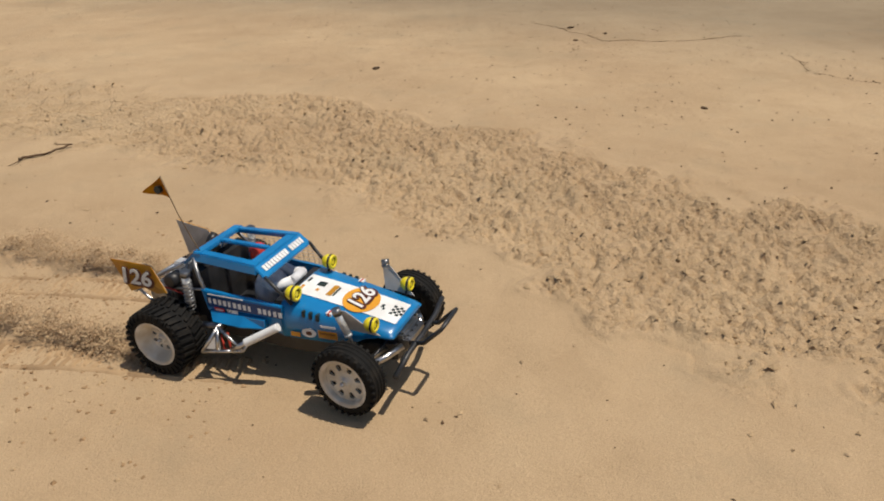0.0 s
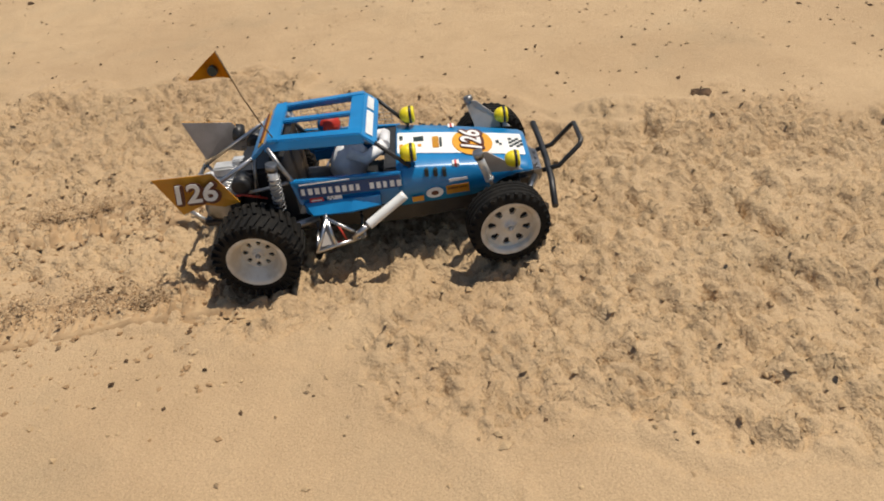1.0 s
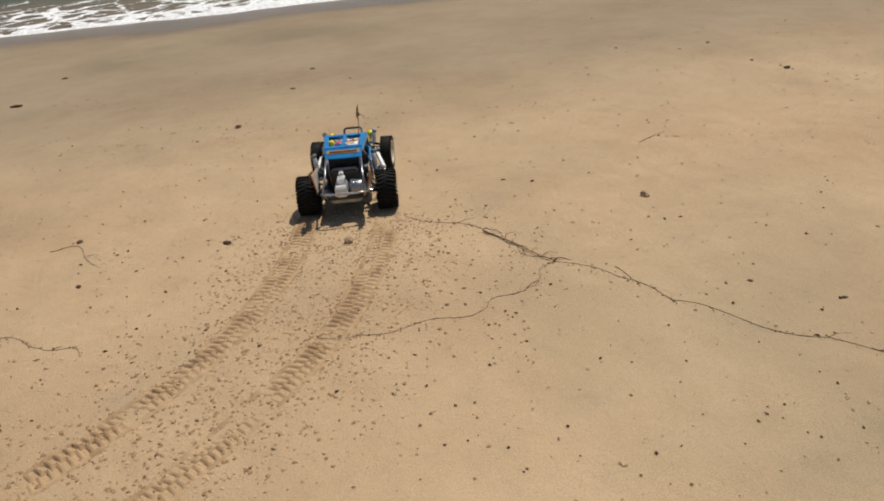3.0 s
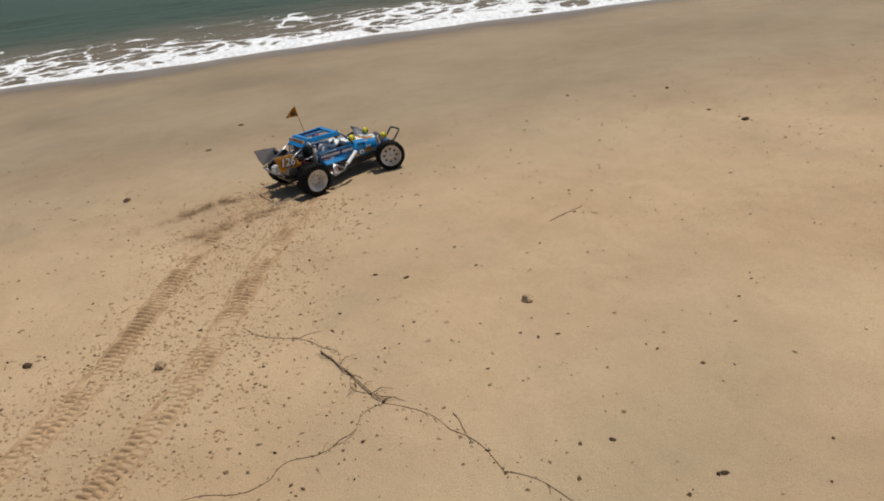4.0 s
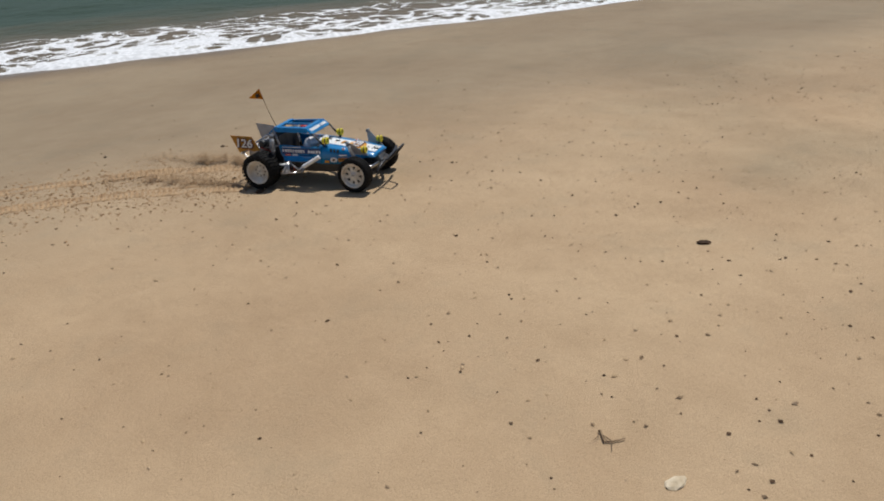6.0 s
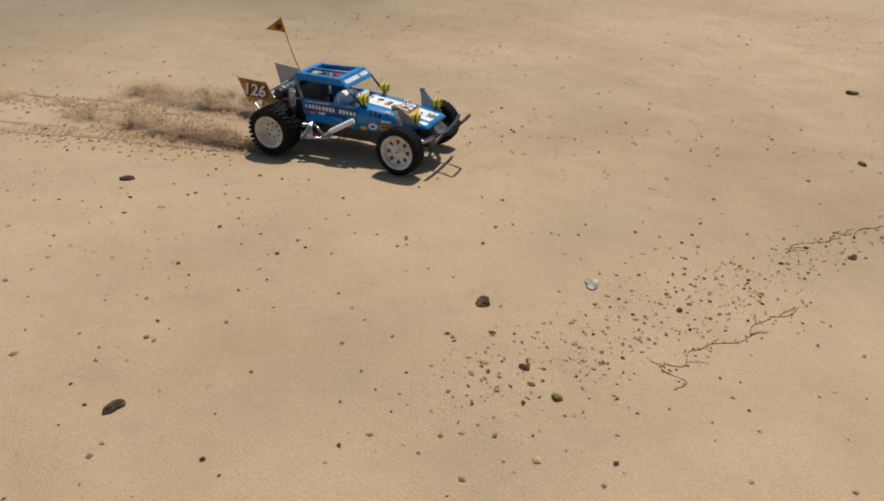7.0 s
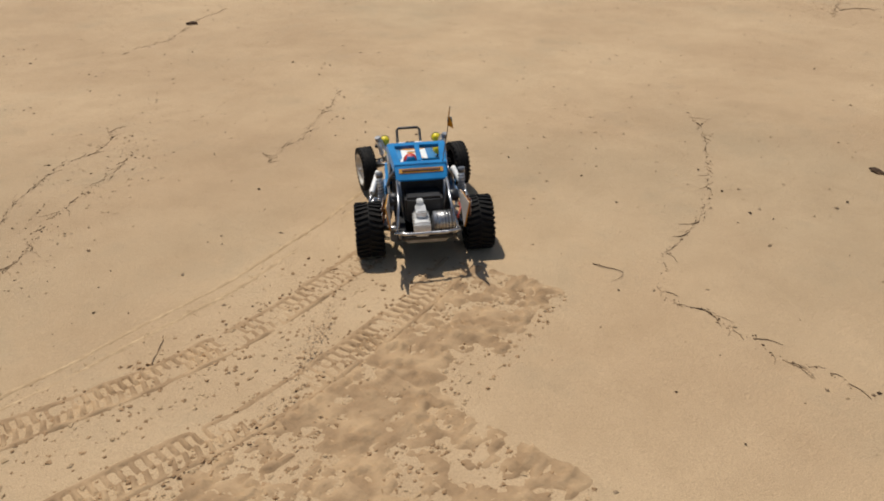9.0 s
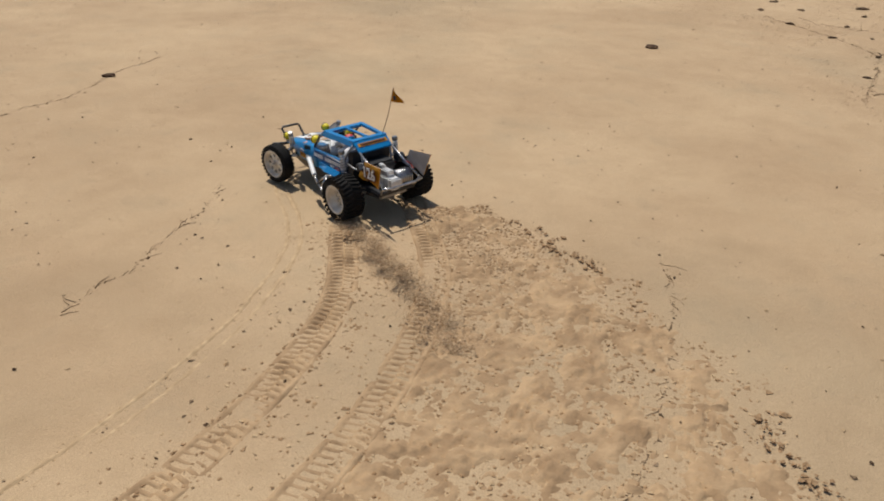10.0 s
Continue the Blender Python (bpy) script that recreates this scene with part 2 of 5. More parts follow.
def add_lathe(bm, profile, origin, axis="x", sides=24, mi=0, flip=1, caps=True):
    """A turned body: (along, radius) pairs about an axis."""
    o = Vector(origin)
    rings = []
    for s, r in profile:
        ring = []
        for k in range(sides):
            c, d = math.cos(k * math.tau / sides) * r, math.sin(k * math.tau / sides) * r
            ring.append(bm.verts.new(o + (Vector((s * flip, c, d)) if axis == "x" else Vector((c, s * flip, d)))))
        rings.append(ring)
    for u, v in zip(rings, rings[1:]):
        for k in range(sides):
            f = bm.faces.new((u[k], u[(k + 1) % sides], v[(k + 1) % sides], v[k]))
            f.smooth, f.material_index = True, mi
    for cap in (rings[0], rings[-1]) if caps else ():
        bm.faces.new(cap).material_index = mi


def finish(bm, me):
    bmesh.ops.recalc_face_normals(bm, faces=bm.faces)
    bm.to_mesh(me)
    bm.free()


def part(name, bm, mats, parent, label=""):
    me = bpy.data.meshes.new(name)
    finish(bm, me)
    for m in mats if isinstance(mats, (list, tuple)) else [mats]:
        me.materials.append(m)
    ob = new(name, me)
    ob.parent = parent
    if label:
        tagged(ob, label)
    return ob


def thing(name, bm, mats, label, category, group="", kind=""):
    ob = part(name, bm, mats, None)
    return tagged(ob, label, category, group, kind)


def lettering(name, text, size, m, mat_, parent, label, shear=0.0, depth=0.0003, bold=0.012, halo=0.0):
    """Writing in the built-in font, laid on a surface by the pose m."""
    cu = bpy.data.curves.new(name, "FONT")
    cu.body, cu.size, cu.extrude, cu.align_x, cu.align_y, cu.shear = text, size, depth, "CENTER", "CENTER", shear
    cu.offset = size * bold
    cu.resolution_u = 4
    tmp = bpy.data.objects.new("tmp", cu)
    scene.collection.objects.link(tmp)
    me = bpy.data.meshes.new_from_object(tmp.evaluated_get(bpy.context.evaluated_depsgraph_get()))
    bpy.data.objects.remove(tmp)
    me.materials.clear()
    me.materials.append(mat_)
    if halo:
        bm = bmesh.new()
        for k in range(8):
            copy = me.copy()
            copy.transform(Matrix.Translation((halo * math.cos(k * math.tau / 8), halo * math.sin(k * math.tau / 8), 0.00002 * k)))
            bm.from_mesh(copy)
            bpy.data.meshes.remove(copy)
        bm.to_mesh(me)
        bm.free()
    me.transform(m)
    ob = new(name, me)
    ob.parent = parent
    return tagged(ob, label)


def axes(origin, x, y):
    """A pose with the given x and y directions."""
    x, y = Vector(x).normalized(), Vector(y).normalized()
    z = x.cross(y).normalized()
    y = z.cross(x)
    return Matrix.Translation(origin) @ Matrix((x, y, z)).transposed().to_4x4()


# ---- the buggy's path ----
def car_at(t):
    """Place and heading at t, by a smooth curve through the rows."""
    rows = CAR
    if t <= rows[0][0]:
        v = [(rows[1][k] - rows[0][k]) / (rows[1][0] - rows[0][0]) for k in (1, 2, 3)]
        return tuple(rows[0][k + 1] + v[k] * (t - rows[0][0]) for k in range(3))
    i = max(j for j in range(len(rows) - 1) if rows[j][0] <= t)
    a, b = rows[i], rows[i + 1]
    p = rows[i - 1] if i else None
    n = rows[i + 2] if i + 2 < len(rows) else None
    h = b[0] - a[0]
    u = (t - a[0]) / h
    out = []
    for k in (1, 2, 3):
        s = (b[k] - a[k]) / h
        ma = s if p is None else (s * (a[0] - p[0]) + (a[k] - p[k]) / (a[0] - p[0]) * h) / (b[0] - p[0])
        mb = s if n is None else (s * (n[0] - b[0]) + (n[k] - b[k]) / (n[0] - b[0]) * h) / (n[0] - a[0])
        out.append((2 * u**3 - 3 * u**2 + 1) * a[k] + (u**3 - 2 * u**2 + u) * h * ma + (3 * u**2 - 2 * u**3) * b[k] + (u**3 - u**2) * h * mb)
    return tuple(out)


def smooth(a, b, x):
    u = np.clip((x - a) / (b - a), 0, 1)
    return u * u * (3 - 2 * u)


def value_noise(x, y, seed=0):
    """Smooth lattice noise, -1 to 1."""
    xi, yi = np.floor(x).astype(np.int64), np.floor(y).astype(np.int64)
    fx, fy = x - xi, y - yi
    fx, fy = fx * fx * (3 - 2 * fx), fy * fy * (3 - 2 * fy)

    def h(a, b):
        v = (a * 374761393 + b * 668265263 + seed * 974634721) & 0x7FFFFFFF
        v = ((v ^ (v >> 13)) * 1274126177) & 0x7FFFFFFF
        return (v ^ (v >> 16)) % 100003 / 50001.5 - 1

    return (h(xi, yi) * (1 - fx) + h(xi + 1, yi) * fx) * (1 - fy) + (h(xi, yi + 1) * (1 - fx) + h(xi + 1, yi + 1) * fx) * fy


def cell_walls(x, y, seed):
    """Distance to the walls of an uneven cell pattern, 0 on a wall."""
    xi, yi = np.floor(x).astype(np.int64), np.floor(y).astype(np.int64)
    d1, d2 = np.full(x.shape, 9.0), np.full(x.shape, 9.0)
    for i in (-1, 0, 1):
        for j in (-1, 0, 1):
            a, b = (xi + i).astype(float), (yi + j).astype(float)
            d = np.hypot(a + 0.5 + 0.5 * value_noise(a, b, seed) - x, b + 0.5 + 0.5 * value_noise(a, b, seed + 1) - y)
            d1, d2 = np.minimum(d1, d), np.where(d < d1, d1, np.minimum(d2, d))
    return d2 - d1


# middle line of the old churned ruts and its half width
RUT = [(-2.6, 3.2, 0.34), (-1.38, 2.15, 0.29), (-0.42, 1.74, 0.28), (0.07, 1.40, 0.28), (0.40, 1.04, 0.28), (0.76, 0.72, 0.30), (1.02, 0.36, 0.28), (1.32, 0.00, 0.32), (1.50, -0.40, 0.30), (1.92, -1.08, 0.28)]


def churn(x, y):
    """How churned the sand is at a place, 0 to 1."""
    return rut_form(x, y)[0]


def rut_form(x, y):
    """Churned amount, and the height of the long ridges beside and between the ruts."""
    best, ridge = np.zeros_like(x), np.zeros_like(x)
    edge = 0.06 * value_noise(x * 6, y * 6, 5) + 0.05 * value_noise(x * 19, y * 19, 6)
    for (ax, ay, aw), (bx, by, bw) in zip(RUT, RUT[1:]):
        dx, dy = bx - ax, by - ay
        u = np.clip(((x - ax) * dx + (y - ay) * dy) / (dx * dx + dy * dy), 0, 1)
        d = np.hypot(x - ax - u * dx, y - ay - u * dy) + edge
        w = aw + (bw - aw) * u
        best = np.maximum(best, 1 - smooth(w * 0.78, w * 1.0, d))
        side = ((x - ax) * dy - (y - ay) * dx) / math.hypot(dx, dy) + edge * 0.8
        bank = 0.010 * np.exp(-(((d - w * 0.93) / 0.022) ** 2)) + 0.0055 * np.sin(side * 37.0) * (d < w)
        ridge = np.where(d < w * 1.25, np.where(np.abs(ridge) > np.abs(bank), ridge, bank), ridge)
    return best, ridge * (0.6 + 0.4 * value_noise(x * 4, y * 4, 11))


def ground_height(x, y):
    sea = x * SEA_N.x + y * SEA_N.y
    calm = 1 - 0.85 * smooth(3.0, 4.2, sea)
    z = calm * (0.006 * value_noise(x * 1.7, y * 1.7, 1) + 0.0030 * value_noise(x * 7, y * 7, 2) + 0.0024 * np.minimum(value_noise(x * 13, y * 11, 4), 0.1) + 0.0010 * value_noise(x * 27, y * 27, 3))
    c, ridge = rut_form(x, y)
    z = z + c * 0.004 * value_noise(x * 9, y * 9, 10) + ridge * (x < 2.4)
    # broken clods with gaps between them
    on = c > 0.01
    px, py = x[on], y[on]
    wx, wy = px + 0.012 * value_noise(px * 22, py * 22, 12), py + 0.012 * value_noise(px * 22, py * 22, 13)
    lump = smooth(0.0, 0.45, cell_walls(wx * 52, wy * 57, 14)) * (0.75 + 0.5 * value_noise(wx * 40, wy * 40, 16)) - 0.55
    lump = lump + 0.42 * value_noise(wx * 24, wy * 27, 7) + 0.45 * value_noise(wx * 85, wy * 80, 8) - 0.9 * np.clip(value_noise(wx * 36, wy * 41, 17) - 0.3, 0, 1)
    z[on] += c[on] * 0.0118 * lump
    return z - 0.005 - 0.05 * np.clip(sea - 5.9, 0, 60)


def ground():
    def line(lo, a, b, hi, fine, step, far):
        mid = np.concatenate([np.arange(lo, a, step), np.arange(a, b, fine), np.arange(b, hi, step)])
        out = np.geomspace(step, far, 45)
        return np.concatenate([(lo - np.cumsum(out))[::-1], mid, hi + np.cumsum(out)])

    xs, ys = line(-2.0, -0.7, 2.1, 5.7, 0.0046, 0.02, 120), line(-5.2, -0.8, 2.1, 2.7, 0.0046, 0.024, 120)
    gx, gy = np.meshgrid(xs, ys)
    co = np.stack([gx, gy, ground_height(gx, gy)], -1).reshape(-1, 3)
    nx, ny = len(xs), len(ys)
    i = np.arange(nx * ny).reshape(ny, nx)
    q = np.stack([i[:-1, :-1], i[:-1, 1:], i[1:, 1:], i[1:, :-1]], -1).reshape(-1, 4)
    me = bpy.data.meshes.new("ground")
    me.vertices.add(len(co))
    me.vertices.foreach_set("co", co.astype(np.float32).ravel())
    me.loops.add(q.size)
    me.loops.foreach_set("vertex_index", q.astype(np.int32).ravel())
    me.polygons.add(len(q))
    me.polygons.foreach_set("loop_start", np.arange(0, q.size, 4, dtype=np.int32))
    me.polygons.foreach_set("use_smooth", np.ones(len(q), bool))
    me.update(calc_edges=True)
    me.attributes.new("churned", "FLOAT", "POINT").data.foreach_set("value", churn(gx, gy).astype(np.float32).ravel())
    me.materials.append(M_SAND)
    tagged(new("ground", me), "tan beach sand with churned ruts and damp strip by the sea", "beach", kind="structure")


HX, HY, HSTEP = -3.0, -9.0, 0.015
_hx, _hy = np.meshgrid(np.arange(HX, 8.0, HSTEP), np.arange(HY, 4.0, HSTEP))
HEIGHTS = ground_height(_hx, _hy)


def height_at(x, y):
    """Height of the sand at one place, from a fine table."""
    u, v = min(max((x - HX) / HSTEP, 0), HEIGHTS.shape[1] - 2), min(max((y - HY) / HSTEP, 0), HEIGHTS.shape[0] - 2)
    i, j = int(u), int(v)
    u, v = u - i, v - j
    return float((HEIGHTS[j, i] * (1 - u) + HEIGHTS[j, i + 1] * u) * (1 - v) + (HEIGHTS[j + 1, i] * (1 - u) + HEIGHTS[j + 1, i + 1] * u) * v)


ground()


# ---- the sea ----
def sea_materials():
    w = bpy.data.materials.new("murky_sea")
    w.use_nodes = True
    nt = w.node_tree
    b = nt.nodes["Principled BSDF"]
    tc = nt.nodes.new("ShaderNodeTexCoord")
    n = nt.nodes.new("ShaderNodeTexNoise")
    n.inputs["Scale"].default_value, n.inputs["Detail"].default_value = 1.6, 6
    nt.links.new(tc.outputs["Object"], n.inputs["Vector"])
    sep = nt.nodes.new("ShaderNodeSeparateXYZ")
    nt.links.new(tc.outputs["Object"], sep.inputs[0])
    add = nt.nodes.new("ShaderNodeMath")
    add.operation = "MULTIPLY_ADD"
    nt.links.new(n.outputs["Fac"], add.inputs[0])
    add.inputs[1].default_value = 2.0
    nt.links.new(sep.outputs["Y"], add.inputs[2])
    r = nt.nodes.new("ShaderNodeMapRange")
    r.interpolation_type = "SMOOTHSTEP"
    r.inputs["From Min"].default_value, r.inputs["From Max"].default_value = 1.6, 4.6
    nt.links.new(add.outputs[0], r.inputs["Value"])
    ramp = nt.nodes.new("ShaderNodeValToRGB")
    ramp.color_ramp.elements[0].color = (0.150, 0.118, 0.078, 1)
    ramp.color_ramp.elements[1].color = (0.046, 0.066, 0.042, 1)
    nt.links.new(r.outputs[0], ramp.inputs[0])
    nt.links.new(ramp.outputs[0], b.inputs["Base Color"])
    b.inputs["Roughness"].default_value = 0.4
    b.inputs["IOR"].default_value = 1.16
    b.inputs["Specular IOR Level"].default_value = 0.22
    n2 = nt.nodes.new("ShaderNodeTexNoise")
    n2.inputs["Scale"].default_value, n2.inputs["Detail"].default_value = 7, 6
    nt.links.new(tc.outputs["Object"], n2.inputs["Vector"])
    bp = nt.nodes.new("ShaderNodeBump")
    bp.inputs["Strength"].default_value, bp.inputs["Distance"].default_value = 0.5, 0.05
    nt.links.new(n2.outputs["Fac"], bp.inputs["Height"])
    nt.links.new(bp.outputs[0], b.inputs["Normal"])
    foam = material("sea_foam", (0.82, 0.82, 0.81), 0.7, 0, (0.62, 0.62, 0.61), 35, 0.5, 90)
    thin = material("thin_foam", (0.46, 0.44, 0.39), 0.7, 0, (0.30, 0.28, 0.24), 35, 0.4, 90)
    return w, foam, thin


M_SEA, M_FOAM, M_THIN = sea_materials()


def shore(x):
    """The wavy edge of the wash, along the shore."""
    return 0.16 * value_noise(x * 0.55, x * 0, 21) + 0.05 * value_noise(x * 1.7, x * 0, 22) + 0.015 * value_noise(x * 6, x * 0, 23)


def grid_mesh(xs, ys, co, keep):
    nx, ny = len(xs), len(ys)
    i = np.arange(nx * ny).reshape(ny, nx)
    q = np.stack([i[:-1, :-1], i[:-1, 1:], i[1:, 1:], i[1:, :-1]], -1).reshape(-1, 4)
    return q[keep.reshape(-1)]


def sea():
    """Water sheet and the lace of foam on it, in the shore's own axes: x along, y out to sea."""
    root = tagged(new("sea"), "murky green sea washing in with white lacy foam", "sea", kind="structure")
    xs = np.concatenate([np.linspace(-400, -7, 30), np.arange(-6.8, 7.0, 0.05), np.linspace(7, 400, 30)])
    v = np.concatenate([[0, 0.006, 0.02, 0.05, 0.09], np.arange(0.14, 6, 0.07), np.geomspace(6, 900, 40)])
    gx, gv = np.meshgrid(xs, v)
    gy = gv + shore(gx)
    swell = 0.02 * value_noise(gx * 0.9, gy * 1.5, 31) + 0.010 * value_noise(gx * 2.6, gy * 4.2, 32) + 0.012 * np.sin(gy * 2.3 + value_noise(gx * 0.6, gy * 0.2, 33) * 2)
    gz = 0.014 * smooth(0, 0.05, gv) + swell * smooth(0.3, 2.0, gv) - 0.012 * (gv < 0.003)
    me = bpy.data.meshes.new("water")
    q = grid_mesh(xs, v, None, np.ones((len(v) - 1, len(xs) - 1), bool))
    me.from_pydata(np.stack([gx, gy, gz], -1).reshape(-1, 3).tolist(), [], q.tolist())
    me.polygons.foreach_set("use_smooth", np.ones(len(q), bool))
    me.materials.append(M_SEA)
    water = new("water", me)
    water.parent = root
    # foam: kept where the cell pattern is closed, opening up to lace out at sea
    fx = np.arange(-6.2, 6.4, 0.016)
    fv = np.arange(-0.016, 4.2, 0.016)
    cx, cv = np.meshgrid(fx, fv)
    cy = cv + shore(cx)
    far = np.maximum(cv, 0)
    wx = cx + 0.12 * value_noise(cx * 3, cy * 3, 41) + 0.04 * value_noise(cx * 11, cy * 11, 42)
    wy = cy + 0.12 * value_noise(cx * 3, cy * 3, 43) + 0.04 * value_noise(cx * 11, cy * 11, 44)
    cells = np.minimum(cell_walls(wx * 3.4, wy * 2.6, 45), cell_walls(wx * 8.0, wy * 6.0, 47) * 0.9 + 0.035)
    patch = value_noise(cx * 0.8, cy * 0.9, 47) * 0.6 + value_noise(cx * 2.1, cy * 2.3, 48) * 0.4
    thr = 0.10 * np.exp(-far / 0.22) + 0.115 * np.exp(-((far / 1.5) ** 2)) + 0.20 * patch * np.exp(-far / 2.0) - 0.06 * smooth(1.2, 3.0, cv) + 0.03
    thr = np.where(cv < 0.030 + 0.022 * value_noise(cx * 5, cx * 0, 49), 9, thr)
    solid = cells < thr * 1.6
    edge = np.clip((thr - cells) / 0.12, 0, 1)
    swell_f = 0.02 * value_noise(cx * 0.9, cy * 1.5, 31) + 0.010 * value_noise(cx * 2.6, cy * 4.2, 32) + 0.012 * np.sin(cy * 2.3 + value_noise(cx * 0.6, cy * 0.2, 33) * 2)
    cz = 0.0165 * smooth(-0.016, 0.05, cv) - 0.003 + swell_f * smooth(0.3, 2.0, cv) + 0.002 + 0.006 * edge * (0.6 + 0.4 * value_noise(cx * 22, cy * 22, 50)) * smooth(-0.02, 0.06, cv)
    keep = solid[:-1, :-1] & solid[1:, 1:] & solid[:-1, 1:] & solid[1:, :-1]
    q = grid_mesh(fx, fv, None, keep)
    faint = (cells > thr)[:-1, :-1][keep]
    used, inv = np.unique(q, return_inverse=True)
    co = np.stack([cx, cy, cz], -1).reshape(-1, 3)[used]
    me = bpy.data.meshes.new("foam")
    me.from_pydata(co.tolist(), [], inv.reshape(-1, 4).tolist())
    me.polygons.foreach_set("use_smooth", np.ones(len(me.polygons), bool))
    me.materials.append(M_FOAM)
    me.materials.append(M_THIN)
    me.polygons.foreach_set("material_index", faint.astype(np.int32))
    foam = tagged(new("foam", me), "white broken foam")
    foam.parent = root
    return root


SHORE_TURN = math.degrees(math.atan2(-SEA_N.x, SEA_N.y))


def sea_pose(d):
    """The sea with its edge d metres out along the beach's slope."""
    mid = SEA_N * d + Vector((SEA_N.y, -SEA_N.x, 0)) * 3.2
    return pose(mid.x, mid.y, -0.004, 0, 0, SHORE_TURN)


SEA = sea()
SEA.matrix_world = sea_pose(5.6)


# ---- the buggy, built about its rear axle's place on the ground: x ahead, y to its left ----
def mirror(p, s):
    return (p[0], p[1] * s, p[2])


def loft(bm, sections, mi=0, smooth_=False, closed=True):
    rings = [[bm.verts.new(p) for p in sec] for sec in sections]
    n = len(rings[0])
    for u, v in zip(rings, rings[1:]):
        for k in range(n if closed else n - 1):
            f = bm.faces.new((u[k], u[(k + 1) % n], v[(k + 1) % n], v[k]))
            f.material_index, f.smooth = mi, smooth_
    if closed:
        for cap in (rings[0][::-1], rings[-1]):
            bm.faces.new(cap).material_index = mi


def hood_top(x):
    """Height of the hood's middle and its half width at x."""
    u = (x - 0.148) / 0.147
    return 0.0965 - 0.014 * u - 0.007 * u * u, 0.050 - 0.011 * u


def hood_section(x, drop=0.0, shrink=1.0):
    z, w = hood_top(x)
    w *= shrink
    zb = 0.052 + 0.017 * float(smooth(0.224, 0.268, x))
    zs = max(z - 0.018, zb + 0.002)
    pts = [(x, -w * 1.05, zb), (x, -w * 1.07, zs), (x, -w, z - 0.0045 - drop), (x, -w * 0.9, z - 0.0012 - drop), (x, -w * 0.45, z - drop)]
    return pts + [(x, -y, zz) for _, y, zz in pts[::-1]]


def make_wheel(car, front, side):
    """One wheel about its own centre; the axle lies along y, the open face outwards."""
    r, w = (0.0415, 0.027) if front else (0.0425, 0.043)
    hub_y = 0.102 if front else 0.111
    cy = (hub_y - w / 2 - (0.001 if front else 0.002)) * side
    root = new("front_wheel" if front else "rear_wheel")
    root.parent = car
    root.location = (0.254 if front else 0.0, cy, r - 0.001)
    h = w / 2
    rim_r = 0.0285 if front else 0.0275
    bm = bmesh.new()
    prof = [(-h * 0.92, rim_r - 0.001), (-h, rim_r + 0.004), (-h * 0.98, r * 0.86), (-h * 0.80, r * 0.955), (-h * 0.4, r * 0.985), (0, r * 0.99), (h * 0.4, r * 0.985), (h * 0.80, r * 0.955), (h * 0.98, r * 0.86), (h, rim_r + 0.004), (h * 0.92, rim_r - 0.001)]
    rings = [[bm.verts.new((math.cos(k * math.tau / 48) * rr, y, math.sin(k * math.tau / 48) * rr)) for k in range(48)] for y, rr in prof]
    for a, b in zip(rings, rings[1:]):
        for k in range(48):
            bm.faces.new((a[k], a[(k + 1) % 48], b[(k + 1) % 48], b[k])).smooth = True
    part("tyre", bm, M_RUBBER, root, "black rubber tyre dusted with sand")
    # tread
    bm = bmesh.new()
    if front:
        for y in (-0.66, -0.22, 0.22, 0.66):
            rr = r * (1.0 - 0.02 * abs(y))
            add_lathe(bm, [(-0.0014, rr - 0.002), (-0.0012, rr + 0.0008), (0.0012, rr + 0.0008), (0.0014, rr - 0.002)], (0, y * h, 0), "y", 48, caps=False)
        for k in range(30):
            for s in (-1, 1):
                m = Matrix.Rotation(k * math.tau / 30, 4, "Y") @ Matrix.Translation((r * 0.945, s * h * 0.86, 0))
                g = bmesh.ops.create_cube(bm, size=1.0)["verts"]
                bmesh.ops.transform(bm, matrix=m @ Matrix.Diagonal((0.004, 0.004, 0.0032, 1)), verts=g)
    else:
        for k in range(30):
            for s, ph in ((-1, 0), (1, 0.5)):
                m = Matrix.Rotation((k + ph) * math.tau / 30, 4, "Y") @ Matrix.Translation((r * 0.968, s * h * 0.50, 0)) @ Matrix.Rotation(0.25 * s, 4, "X")
                g = bmesh.ops.create_cube(bm, size=1.0)["verts"]
                bmesh.ops.transform(bm, matrix=m @ Matrix.Diagonal((0.0062, h * 0.92, 0.0036, 1)), verts=g)
                m = Matrix.Rotation((k + ph) * math.tau / 30, 4, "Y") @ Matrix.Translation((r * 0.90, s * h * 0.97, 0))
                g = bmesh.ops.create_cube(bm, size=1.0)["verts"]
                bmesh.ops.transform(bm, matrix=m @ Matrix.Diagonal((0.008, 0.0035, 0.0036, 1)), verts=g)
    part("tread", bm, M_RUBBER, root, "sandy ribbed tread" if front else "chunky paddle tread")
    # rim: dished disc with eight round holes, lip and barrel
    bm = bmesh.new()
    face = side * (h * 0.52 if front else h * 0.30)
    lip = side * h * 0.98
    n = 64
    hole_r, hole_c = (0.0042, 0.0180) if front else (0.0027, 0.0130)

    def circle(rr, y):
        return [bm.verts.new((math.cos(k * math.tau / n) * rr, y, math.sin(k * math.tau / n) * rr)) for k in range(n)]

    lip_o, lip_i = circle(rim_r + 0.002, lip), circle(rim_r - 0.0012, lip)
    bowl = circle(rim_r - 0.003, lip - side * 0.002)
    base = circle(hole_c + hole_r * 1.7, face)
    seq = [lip_o, lip_i, bowl, base]
    for a, b in zip(seq, seq[1:]):
        for k in range(n):
            bm.faces.new((a[k], a[(k + 1) % n], b[(k + 1) % n], b[k])).smooth = True
    inner = circle(hole_c - hole_r * 1.7, face)
